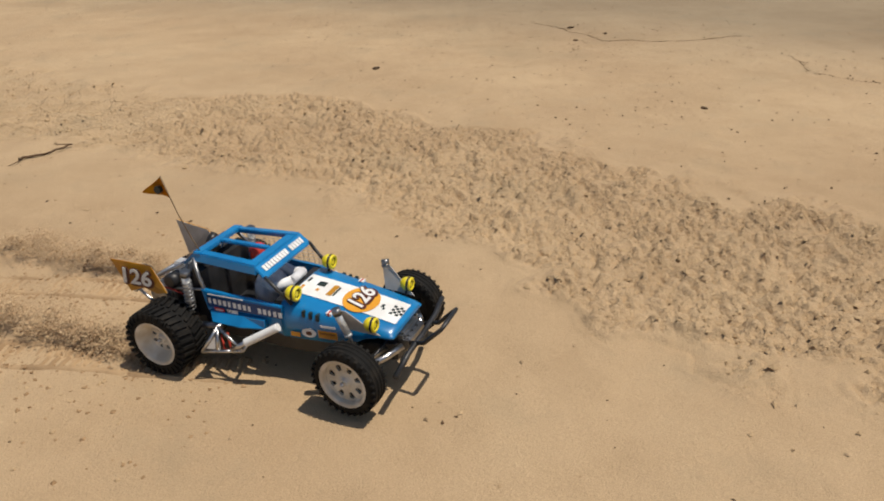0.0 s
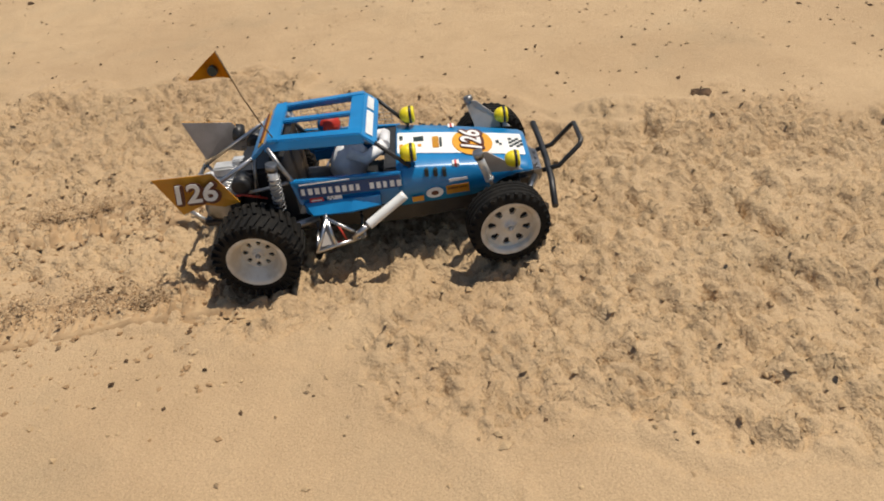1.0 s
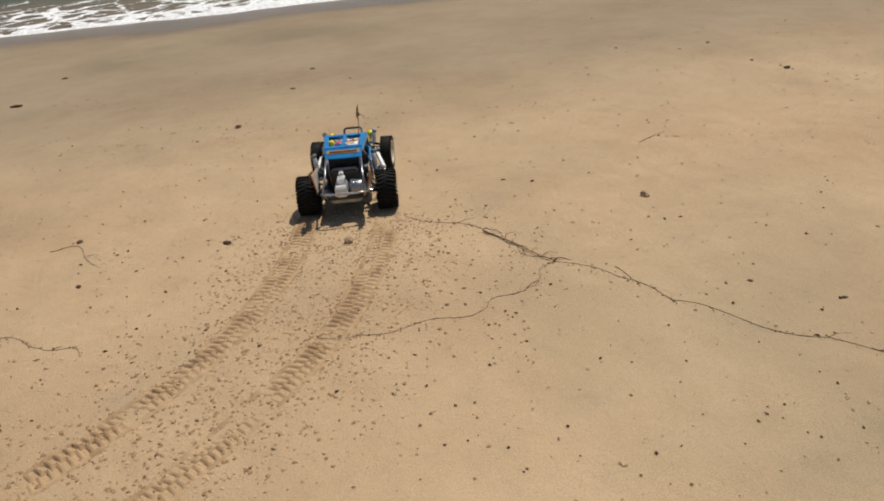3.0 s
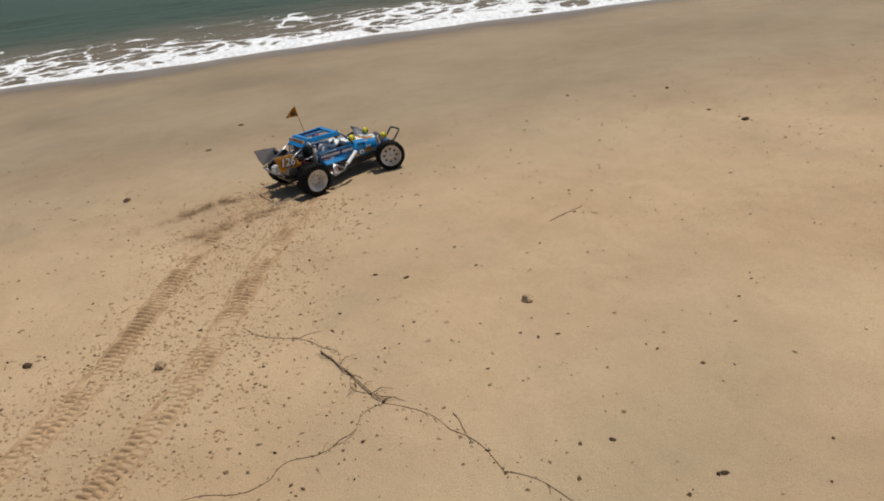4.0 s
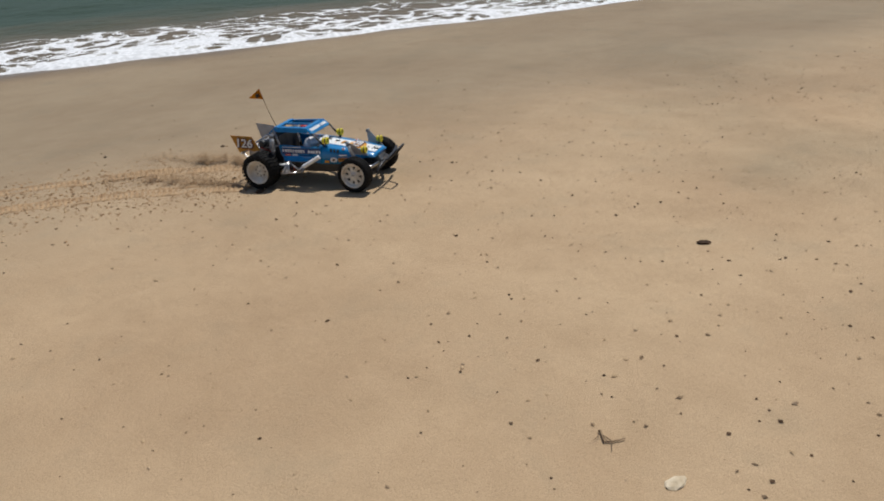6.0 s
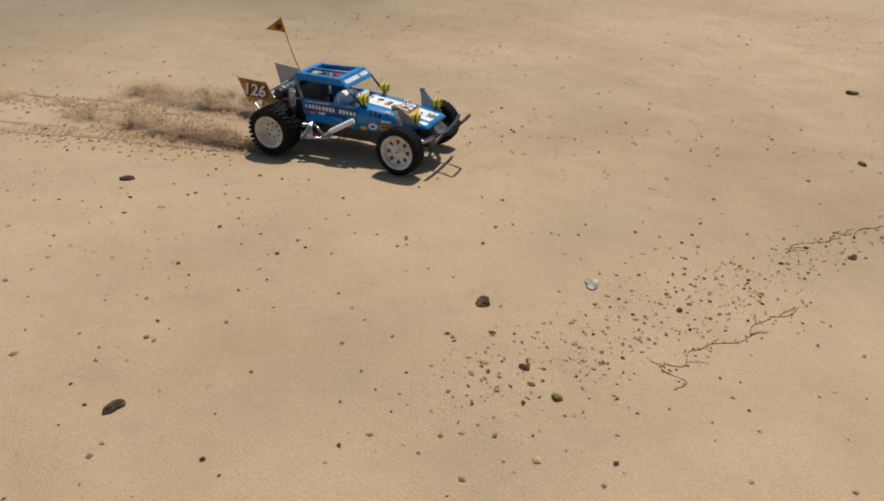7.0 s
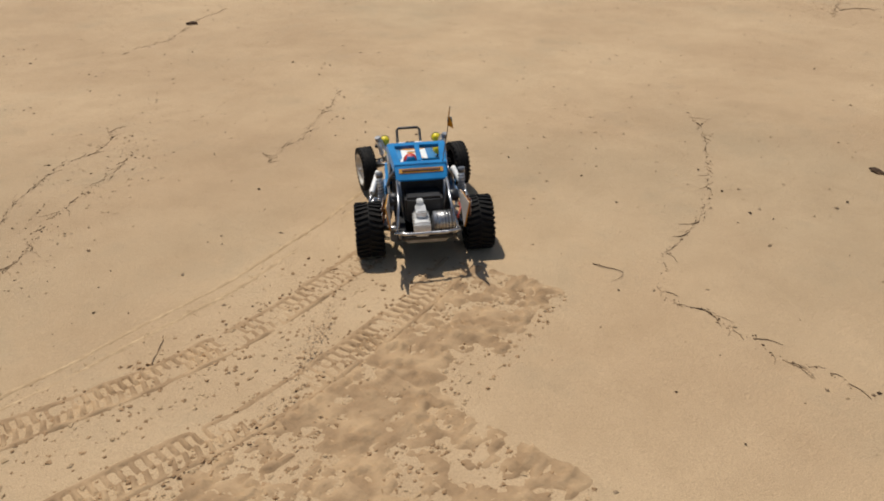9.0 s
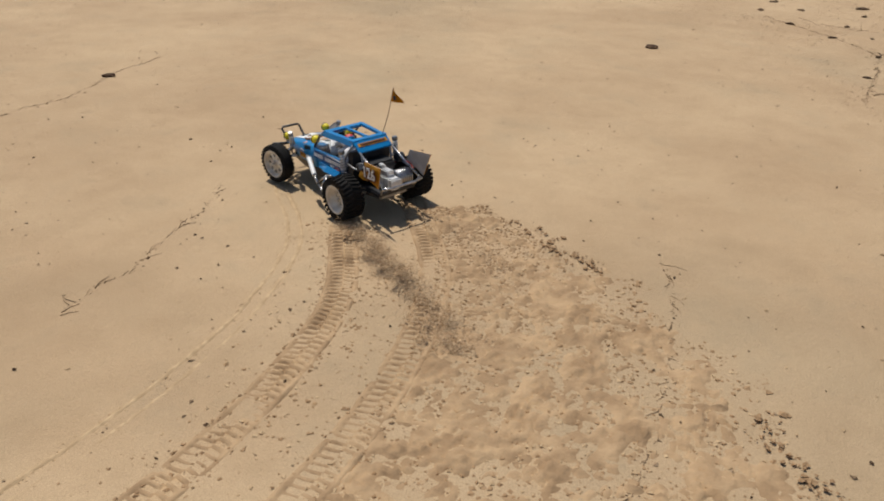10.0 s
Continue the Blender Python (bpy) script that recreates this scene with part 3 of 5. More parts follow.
    # eight panels, each with its hole
    for j in range(8):
        ks = [(j * 8 + q) % n for q in range(9)]
        a0 = (j * 8 + 4) * math.tau / n
        outer_loop = [base[k] for k in ks] + [inner[k] for k in ks[::-1]]
        cxz = Vector((math.cos(a0) * hole_c, face, math.sin(a0) * hole_c))
        hole, deep = [], []
        for v in outer_loop:
            d = (v.co - cxz)
            d.y = 0
            d.normalize()
            hole.append(bm.verts.new(cxz + d * hole_r))
            deep.append(bm.verts.new(cxz + d * hole_r - Vector((0, side * 0.003, 0))))
        m_ = len(outer_loop)
        for q in range(m_):
            bm.faces.new((outer_loop[q], outer_loop[(q + 1) % m_], hole[(q + 1) % m_], hole[q]))
            bm.faces.new((hole[q], hole[(q + 1) % m_], deep[(q + 1) % m_], deep[q]))
    core = circle(0.0055, face + side * 0.0002)
    boss = circle(0.0045, face + side * 0.004)
    for a, b in ((inner, core), (core, boss)):
        for k in range(n):
            bm.faces.new((a[k], a[(k + 1) % n], b[(k + 1) % n], b[k])).smooth = True
    bm.faces.new(boss)
    part("rim", bm, M_RIM, root, "cream white wheel disc with eight round holes")
    bm = bmesh.new()
    add_lathe(bm, [(-0.002, rim_r - 0.002), (0.0, rim_r - 0.002)], (0, face - side * 0.006, 0), "y", 32)
    tube = [[bm.verts.new((math.cos(k * math.tau / 32) * rim_r, y, math.sin(k * math.tau / 32) * rim_r)) for k in range(32)] for y in (-h * 0.9, h * 0.9)]
    for k in range(32):
        bm.faces.new((tube[0][k], tube[0][(k + 1) % 32], tube[1][(k + 1) % 32], tube[1][k]))
    part("wheel_barrel", bm, M_BLACK, root)
    bm = bmesh.new()
    add_lathe(bm, [(0, 0.0026), (0.0035, 0.0026), (0.0042, 0.0018), (0.007, 0.0016)], (0, face + side * 0.003, 0), "y", 10, 0, side)
    part("axle_nut", bm, M_STEEL, root, "bright axle nut")
    return root


def make_lamp(car, x, y, z, r):
    root = new("spot_lamp")
    root.parent = car
    bm = bmesh.new()
    prof = [(-r * 1.15, r * 0.12), (-r * 1.10, r * 0.42), (-r * 0.9, r * 0.70), (-r * 0.6, r * 0.90), (-r * 0.25, r * 0.99), (0, r)]
    add_lathe(bm, prof, (x, y, z), "x", 20)
    part("lamp_shell", bm, M_YELLOW, root, "yellow plastic lamp shell")
    bm = bmesh.new()
    add_lathe(bm, [(0.0, r * 0.9), (0.0, r * 1.06), (r * 0.3, r * 1.06), (r * 0.3, r * 0.9)], (x, y, z), "x", 20)
    part("lamp_band", bm, M_BLACK, root, "black band")
    bm = bmesh.new()
    add_lathe(bm, [(r * 0.28, r * 0.5), (r * 0.28, r * 1.02), (r * 0.5, r * 1.0), (r * 0.62, r * 0.85), (r * 0.55, r * 0.62), (r * 0.42, r * 0.6)], (x, y, z), "x", 20)
    part("lamp_face", bm, M_YELLOW, root, "yellow lamp cover ring")
    bm = bmesh.new()
    add_lathe(bm, [(r * 0.40, r * 0.1), (r * 0.44, r * 0.62), (r * 0.35, r * 0.62)], (x, y, z), "x", 16)
    part("lamp_lens", bm, M_LENS, root)
    bm = bmesh.new()
    add_tube(bm, [(x - r * 0.3, y, z - r * 0.9), (x - r * 0.3, y * 0.9, z - r * 1.9)], 0.0016, 6)
    part("lamp_stalk", bm, M_BLACK, root)


def make_shock(car, top, low, r):
    root = new("shock_absorber")
    root.parent = car
    top, low = Vector(top), Vector(low)
    bm = bmesh.new()
    add_tube(bm, [top, top.lerp(low, 0.6)], r, 10)
    add_tube(bm, [top.lerp(low, 0.6), top.lerp(low, 0.66)], r * 1.15, 10)
    part("damper_body", bm, M_ALLOY, root, "bright metal damper")
    bm = bmesh.new()
    add_tube(bm, [top.lerp(low, 0.6), low], r * 0.45, 8)
    part("damper_rod", bm, M_DULL, root)
    bm = bmesh.new()
    d, a, b = ring_frame(top, low)
    add_tube(bm, [top - d * 0.004 - a * 0.001, top + d * 0.004], r * 1.25, 8)
    part("damper_cap", bm, M_DULL, root)


def decal(car, name, pts, mat_, label, lift=0.0006):
    """A thin printed label on a flat part of the shell."""
    a, b, c = (Vector(p) for p in pts[:3])
    n = (b - a).cross(c - a).normalized()
    bm = bmesh.new()
    add_prism(bm, [Vector(p) for p in pts], n * lift)
    return part(name, bm, mat_, car, label)


def on_side(x, z, s, out=0.0):
    """A place on the side panel's outer face."""
    y = 0.0575 - 0.004 * max(0.0, (x - 0.04) / 0.12) + out
    return (x, s * y, z)


def build_car():
    car = tagged(new("toy_buggy"), "blue radio-controlled beach buggy with white stripe, driving over sand", "toy car")
    # chassis tub
    bm = bmesh.new()
    loft(bm, [[(x, -w, 0.030), (x, -w * 1.05, 0.052), (x, w * 1.05, 0.052), (x, w, 0.030)] for x, w in ((-0.035, 0.022), (0.0, 0.028), (0.03, 0.044), (0.16, 0.046), (0.24, 0.034), (0.285, 0.024))])
    part("chassis", bm, M_BLACK, car, "black plastic chassis tub")
    # hood
    bm = bmesh.new()
    xs = [0.148, 0.156, 0.175, 0.20, 0.225, 0.24, 0.255, 0.27, 0.282]
    secs = [hood_section(x) for x in xs] + [hood_section(0.2865, 0.0012, 0.97), hood_section(0.2885, 0.0030, 0.94)]
    loft(bm, secs, 0, True)
    hood = part("hood", bm, M_BLUE, car, "glossy blue hood")

    def strip(name, x0, x1, y0, y1, mat_, label, lift, steps=10):
        b2 = bmesh.new()
        rows = []
        for i in range(steps + 1):
            x = x0 + (x1 - x0) * i / steps
            z, w = hood_top(x)

            def zy(y):
                k = abs(y) / w
                return z - (0.0 if k < 0.45 else 0.0012 * (k - 0.45) / 0.45) + lift
            rows.append([b2.verts.new((x, y, zy(y))) for y in (y0, y0 * 0.5 + y1 * 0.5, y1)])
        for a, c in zip(rows, rows[1:]):
            for k in range(2):
                b2.faces.new((a[k], a[k + 1], c[k + 1], c[k]))
        return part(name, b2, mat_, hood, label)

    strip("hood_stripe", 0.1495, 0.283, -0.0225, 0.0225, M_WHITE, "white centre stripe", 0.0007)
    # race number in its orange oval
    bm = bmesh.new()
    z, _ = hood_top(0.229)
    slope = (hood_top(0.234)[0] - hood_top(0.224)[0]) / 0.010
    ring = [(0.229 + 0.0215 * math.cos(k * math.tau / 32), 0.027 * math.sin(k * math.tau / 32)) for k in range(32)]
    add_prism(bm, [(x, y, z + slope * (x - 0.229) + 0.0009 - (0.0004 if abs(y) > 0.021 else 0)) for x, y in ring], (0, 0, 0.0005))
    part("number_oval", bm, M_ORANGE, hood, "orange oval number badge")
    base = axes((0.2285, 0.0, z + 0.0016), (0, 1, 0), (-1, 0, -slope))
    lettering("number_outline", "126", 0.030, base @ Matrix.Translation((0.0011, -0.0011, 0.0007)), M_BROWN, hood, "dark brown number shadow", 0.2, 0.0003, 0.012, 0.0027)
    lettering("race_number", "126", 0.030, base @ Matrix.Translation((0, 0, 0.0014)), M_WHITE, hood, "white race number", 0.2, 0.0003, 0.02)
    # small prints on the hood
    for x, y, lx, ly, m in ((0.1535, -0.010, 0.0035, 0.010, M_ORANGE), (0.1535, 0.009, 0.0035, 0.009, M_INK), (0.172, 0.007, 0.011, 0.010, M_INK), (0.173, -0.007, 0.004, 0.005, M_ORANGE), (0.190, 0.0, 0.007, 0.024, M_GOLD), (0.1955, 0.0, 0.0025, 0.020, M_INK), (0.256, 0.002, 0.0035, 0.006, M_INK), (0.259, -0.003, 0.0025, 0.004, M_INK)):
        z1, _ = hood_top(x)
        b2 = bmesh.new()
        add_box(b2, (x - lx / 2, y - ly / 2, z1 + 0.0009), (x + lx / 2, y + ly / 2, z1 + 0.0013))
        part("hood_print", b2, m, hood, "small print on the white stripe")
    for i in range(4):
        for j in range(5):
            if (i + j) % 2 == 0:
                x, y = 0.268 + i * 0.0038, -0.0085 + j * 0.0038
                z1, _ = hood_top(x)
                b2 = bmesh.new()
                add_box(b2, (x, y, z1 + 0.0006), (x + 0.0036, y + 0.0036, z1 + 0.0012))
                part("checker_print", b2, M_INK, hood)
    for s in (-1, 1):
        for i in range(3):
            x = 0.176 + i * 0.009
            b2 = bmesh.new()
            add_box(b2, (x, s * 0.0465 - 0.004, hood_top(x)[0] - 0.012), (x + 0.0042, s * 0.0465 + 0.0045, hood_top(x)[0] - 0.0035), 0, 0.0006)
            part("hood_vent", b2, M_INK, hood, "dark louvre")
        b2 = bmesh.new()
        z1 = hood_top(0.208)[0]
        add_box(b2, (0.205, s * 0.040 - 0.004, z1 - 0.004), (0.212, s * 0.040 + 0.004, z1 - 0.0001))
        part("hood_badge", b2, M_WHITE, hood)
        b2 = bmesh.new()
        add_box(b2, (0.2075, s * 0.040 - 0.0042, z1 - 0.0038), (0.2095, s * 0.040 + 0.0042, z1 + 0.0003))
        part("hood_badge_bar", b2, M_RED, hood)
    # side panels with their prints
    for s in (-1, 1):
        prof = [(0.040, 0.098), (0.152, 0.0925), (0.152, 0.050), (0.118, 0.058), (0.058, 0.060), (0.045, 0.070)]
        bm = bmesh.new()
        inner_ = [bm.verts.new((x, s * (0.0525 - 0.004 * max(0, (x - 0.04) / 0.12)), z)) for x, z in prof]
        outer = [bm.verts.new((x, on_side(x, z, s)[1] - s * (0.004 if z < 0.062 else 0), z)) for x, z in prof]
        n = len(prof)
        bm.faces.new(inner_)
        bm.faces.new(outer[::-1])
        for k in range(n):
            bm.faces.new((inner_[k], inner_[(k + 1) % n], outer[(k + 1) % n], outer[k]))
        bmesh.ops.bevel(bm, geom=[e for e in bm.edges if abs(e.verts[0].co.y) > 0.0525 and abs(e.verts[1].co.y) > 0.0525], offset=0.001, segments=2, affect="EDGES")
        panel = part("side_panel", bm, M_BLUE, car, "glossy blue side panel")

        def side_bar(x0, x1, z0, z1, m, name="side_print", out=0.0):
            b2 = bmesh.new()
            yo = [on_side(x, 0, s, 0.0002 + out)[1] for x in (x0, x1)]
            add_prism(b2, [(x0, yo[0], z0), (x1, yo[1], z0), (x1, yo[1], z1), (x0, yo[0], z1)], (0, s * 0.0005, 0))
            part(name, b2, m, panel)

        # the maker's lettering, as plain bars letter by letter
        for i in range(15):
            if i == 9:
                continue
            x0 = 0.0495 + i * 0.00695
            side_bar(x0, x0 + (0.0044 if i % 4 else 0.0036), 0.0812 - 0.00025 * i, 0.0884 - 0.00025 * i, M_WHITE, "side_print", 0.0003)
        side_bar(0.047, 0.151, 0.0762, 0.0905, M_NAVY, "print_band")
        side_bar(0.049, 0.100, 0.0925, 0.0938, M_WHITE)
        side_bar(0.056, 0.070, 0.0705, 0.0765, M_RED)
        side_bar(0.0575, 0.0685, 0.0728, 0.0740, M_WHITE, "side_print", 0.0004)
        side_bar(0.074, 0.089, 0.0712, 0.0762, M_WHITE)
        for k in range(4):
            side_bar(0.0745 + k * 0.002, 0.0755 + k * 0.002, 0.0720 + (k % 2) * 0.002, 0.0738 + (k % 2) * 0.002, M_INK, "side_print", 0.0004)
        # prints on the lower hood side
        def low_print(x0, x1, z0, z1, m):
            yv = []
            for x in (x0, x1):
                yv.append(s * (hood_top(x)[1] * 1.065 + 0.0006))
            b2 = bmesh.new()
            add_prism(b2, [(x0, yv[0], z0), (x1, yv[1], z0), (x1, yv[1], z1), (x0, yv[0], z1)], (0, s * 0.0005, 0))
            part("side_sticker", b2, m, hood)
        low_print(0.196, 0.220, 0.058, 0.068, M_GOLD)
        low_print(0.198, 0.218, 0.0635, 0.0655, M_BROWN)
        low_print(0.200, 0.219, 0.0725, 0.0755, M_WHITE)
        b2 = bmesh.new()
        yc = s * (hood_top(0.184)[1] * 1.065 + 0.0006)
        add_prism(b2, [(0.184 + 0.009 * math.cos(k * math.tau / 20), yc - s * 0.0009 * math.cos(k * math.tau / 20), 0.0625 + 0.006 * math.sin(k * math.tau / 20)) for k in range(20)], (0, s * 0.0006, 0))
        part("round_sticker", b2, M_WHITE, hood, "white round sticker")
        b2 = bmesh.new()
        add_prism(b2, [(0.184 + 0.004 * math.cos(k * math.tau / 12), yc - s * 0.0004, 0.0622 + 0.0028 * math.sin(k * math.tau / 12)) for k in range(12)], (0, s * 0.0014, 0))
        part("round_sticker_mark", b2, M_BROWN, hood)
        low_print(0.160, 0.172, 0.055, 0.061, M_ORANGE)
    # flared sills under the side panels
    for s in (-1, 1):
        bm = bmesh.new()
        loft(bm, [[(x, s * y, z) for y, z in ((0.050, 0.071), (0.0585 - k * 0.02, 0.0715), (0.0585 + k, 0.0615), (0.0575 + k, 0.0595), (0.050, 0.0595))] for x, k in ((0.050, 0.001), (0.058, 0.0085), (0.098, 0.0085), (0.128, 0.0015))])
        part("side_sill", bm, M_BLUE, car, "flared blue sill under the side panel")
    # roof: outer frame, middle bar, visor, rear slope
    zr = 0.138
    roof = new("roof")
    roof.parent = car
    tagged(roof, "blue roof frame with open top")

    def roof_piece(name, *plates):
        b2 = bmesh.new()
        for outline, way in plates:
            add_prism(b2, outline, way)
        bmesh.ops.bevel(b2, geom=b2.edges[:], offset=0.0011, segments=2, affect="EDGES")
        part(name, b2, M_BLUE, roof)

    def roof_y(x):
        return 0.041 + 0.008 * (x - 0.025) / 0.094
    for s in (-1, 1):
        roof_piece("side_rail", ([(0.024, s * roof_y(0.024), zr), (0.120, s * roof_y(0.12), zr + 0.001), (0.120, s * (roof_y(0.12) - 0.011), zr + 0.002), (0.024, s * (roof_y(0.024) - 0.010), zr + 0.001)], (0, 0, -0.006)))
        roof_piece("side_skirt", ([(0.024, s * roof_y(0.024), zr - 0.001), (0.120, s * roof_y(0.12), zr), (0.122, s * (roof_y(0.12) + 0.003), zr - 0.010), (0.020, s * (roof_y(0.024) + 0.003), zr - 0.011)], (0, -s * 0.003, 0)))
    for x0, x1 in ((0.024, 0.037), (0.106, 0.120)):
        roof_piece("cross_rail", ([(x0, -0.042, zr + 0.0008), (x1, -0.043, zr + 0.0012), (x1, 0.043, zr + 0.0012), (x0, 0.042, zr + 0.0008)], (0, 0, -0.0055)))
    roof_piece("middle_rail", ([(0.036, -0.004, zr + 0.0015), (0.107, -0.004, zr + 0.0015), (0.107, 0.004, zr + 0.0015), (0.036, 0.004, zr + 0.0015)], (0, 0, -0.004)))
    roof_piece("visor", ([(0.119, -0.0495, zr), (0.119, 0.0495, zr), (0.1335, 0.051, zr - 0.0125), (0.1335, -0.051, zr - 0.0125)], (-0.002, 0, -0.003)))
    roof_piece("rear_slope", ([(0.0255, -0.0415, zr), (0.0255, 0.0415, zr), (0.004, 0.0405, zr - 0.018), (0.004, -0.0405, zr - 0.018)], (0.002, 0, -0.003)))
    # visor print, as plain bars
    for i in range(15):
        if i == 9:
            continue
        y0 = -0.0415 + i * 0.0056
        b2 = bmesh.new()
        add_prism(b2, [(0.1228, y0, zr - 0.0030), (0.1228, y0 + 0.0043, zr - 0.0030), (0.1288, y0 + 0.0043, zr - 0.0081), (0.1288, y0, zr - 0.0081)], (0.0006, 0, 0.0008))
        part("visor_print", b2, M_WHITE, roof)
    b2 = bmesh.new()
    add_prism(b2, [(0.0195, -0.035, zr - 0.0048), (0.0195, 0.035, zr - 0.0048), (0.0135, 0.035, zr - 0.0098), (0.0135, -0.035, zr - 0.0098)], (-0.0006, 0, 0.0008))
    part("rear_roof_strip", b2, M_GOLD, roof, "orange gold strip")
    b2 = bmesh.new()
    add_prism(b2, [(0.0175, -0.030, zr - 0.0060), (0.0175, 0.030, zr - 0.0060), (0.0155, 0.030, zr - 0.0077), (0.0155, -0.030, zr - 0.0077)], (-0.0012, 0, 0.0016))
    part("rear_roof_print", b2, M_BROWN, roof)
    # pillars and window net
    for s in (-1, 1):
        bm = bmesh.new()
        add_tube(bm, [(0.131, s * 0.0490, 0.127), (0.162, s * 0.046, 0.094)], 0.0022, 8)
        part("front_pillar", bm, M_BLACK, car)
        bm = bmesh.new()
        add_tube(bm, [(0.024, s * 0.042, 0.131), (0.034, s * 0.050, 0.112), (0.044, s * 0.0545, 0.094)], 0.0026, 8)
        part("rear_pillar", bm, M_DULL, car)
        bm = bmesh.new()
        add_tube(bm, [(0.006, s * 0.039, 0.120), (-0.030, s * 0.040, 0.100), (-0.074, s * 0.046, 0.073)], 0.0022, 8)
        part("cage_tube", bm, M_STEEL, car, "bright metal cage tube")
        bm = bmesh.new()
        add_tube(bm, [(0.006, s * 0.036, 0.118), (0.0, s * 0.034, 0.085), (-0.005, s * 0.030, 0.056)], 0.0022, 8)
        part("cage_upright", bm, M_DULL, car)
        bm = bmesh.new()
        for i in range(13):
            u = i / 12
            x = 0.046 + u * 0.098
            zt = 0.129 if x < 0.128 else 0.129 - (x - 0.128) * 1.05
            add_tube(bm, [(x, s * 0.0505, 0.095), (x, s * 0.0475, zt)], 0.00035, 4)
        for i in range(8):
            z = 0.097 + i * 0.0043
            add_tube(bm, [(0.046, s * 0.0500, z), (min(0.146, 0.128 + (0.129 - z)), s * 0.0495, z)], 0.00035, 4)
        if s > 0:
            part("window_net", bm, M_GREY, car, "fine grey window net")
        else:
            bm.free()
    bm = bmesh.new()
    add_tube(bm, [(-0.076, -0.050, 0.071), (-0.079, -0.03, 0.069), (-0.079, 0.03, 0.069), (-0.076, 0.050, 0.071)], 0.0026, 8)
    part("rear_bar", bm, M_STEEL, car, "bright metal rear bar")
    # dark seat tub and dashboard
    bm = bmesh.new()
    loft(bm, [[(x, -0.046, 0.052), (x, -0.046, zt), (x, 0.046, zt), (x, 0.046, 0.052)] for x, zt in ((0.022, 0.118), (0.036, 0.116), (0.040, 0.074))])
    part("seat_back", bm, M_BLACK, car, "black seat bulkhead")
    bm = bmesh.new()
    add_box(bm, (0.135, -0.046, 0.06), (0.150, 0.046, 0.094), 0, 0.002)
    part("dashboard", bm, M_BLACK, car)
    # driver doll, one plain shape
    bm = bmesh.new()
    add_lathe(bm, [(-0.026, 0.019), (-0.012, 0.021), (0.004, 0.018), (0.012, 0.008)], (0, 0, 0), "x", 16)
    bmesh.ops.transform(bm, matrix=Matrix.Translation((0.098, 0.008, 0.088)) @ Matrix.Rotation(-1.25, 4, "Y"), verts=bm.verts)
    keep = list(bm.verts)
    for s in (-1, 1):
        add_tube(bm, [(0.098, 0.008 + s * 0.019, 0.098), (0.114, 0.008 + s * 0.023, 0.090), (0.136, 0.008 + s * 0.011, 0.099)], 0.0068, 10)
    add_tube(bm, [(0.136, -0.005, 0.099), (0.136, 0.021, 0.099)], 0.006, 10)
    g = bmesh.ops.create_uvsphere(bm, u_segments=16, v_segments=10, radius=0.0125)["verts"]
    bmesh.ops.transform(bm, matrix=Matrix.Translation((0.080, 0.012, 0.122)), verts=g)
    for f in {f for v in g for f in v.link_faces}:
        f.material_index, f.smooth = (1 if f.calc_center_median().x > 0.074 else 2), True
    part("driver_doll", bm, [M_SUIT, M_RED, M_BLUE], car, "plain white doll with red and blue helmet")
    # number plates beside the engine
    for s in (-1, 1):
        pts = [(-0.091, s * 0.0625, 0.121), (-0.034, s * 0.0565, 0.117), (-0.014, s * 0.0590, 0.083), (-0.030, s * 0.0585, 0.079), (-0.050, s * 0.058, 0.084), (-0.075, s * 0.0570, 0.074)]
        bm = bmesh.new()
        add_prism(bm, pts, (0, -s * 0.0014, 0), 0)
        plate = part("number_plate", bm, M_GOLD, car, "gold race number plate, grey inside")
        bm = bmesh.new()
        add_prism(bm, [(x, y - s * 0.0017, z) for x, y, z in pts], (0, -s * 0.0006, 0))
        part("plate_back", bm, M_GREY, plate, "grey back of the plate")
        right = Vector((0.057, -s * -0.006 * -1, -0.004)) * (-s)
        upw = Vector((-0.010, s * 0.004, 0.040))
        c = Vector((-0.0555, s * 0.0612, 0.1010))
        nrm = right.normalized().cross(upw.normalized())
        if nrm.y * s < 0:
            nrm.negate()
        m = axes(c + nrm * 0.0006, right, upw)
        lettering("plate_number_outline", "126", 0.031, m @ Matrix.Translation((0.0012, -0.0010, 0.0019)), M_BROWN, plate, "dark brown number shadow", 0.12, 0.0003, 0.012, 0.0027)
        lettering("plate_number", "126", 0.031, m @ Matrix.Translation((0, 0, 0.0026)), M_WHITE, plate, "white race number", 0.12, 0.0003, 0.022)
    # engine and gearbox
    bm = bmesh.new()
    add_box(bm, (-0.066, -0.004, 0.056), (-0.016, 0.018, 0.080), 0, 0.002)
    add_box(bm, (-0.052, -0.001, 0.080), (-0.022, 0.015, 0.092), 0, 0.002)
    add_box(bm, (-0.030, 0.002, 0.090), (-0.010, 0.012, 0.098), 0, 0.0015)
    for i in range(5):
        add_box(bm, (-0.068 + i * 0.010, -0.006, 0.060), (-0.0655 + i * 0.010, 0.020, 0.077))
    part("engine_block", bm, M_ALLOY, car, "bright finned engine block")
    bm = bmesh.new()
    add_lathe(bm, [(-0.020, 0.010), (-0.018, 0.0165), (0.014, 0.0165), (0.016, 0.010)], (-0.040, -0.026, 0.068), "y", 20)
    add_box(bm, (-0.050, -0.034, 0.036), (0.010, 0.034, 0.056), 0, 0.003)
    part("gearbox", bm, M_DULL, car, "dull metal motor and gearbox")
    bm = bmesh.new()
    add_tube(bm, [(-0.055, -0.048, 0.079), (-0.035, -0.056, 0.088), (-0.010, -0.054, 0.088), (0.012, -0.050, 0.078)], 0.0014, 6)
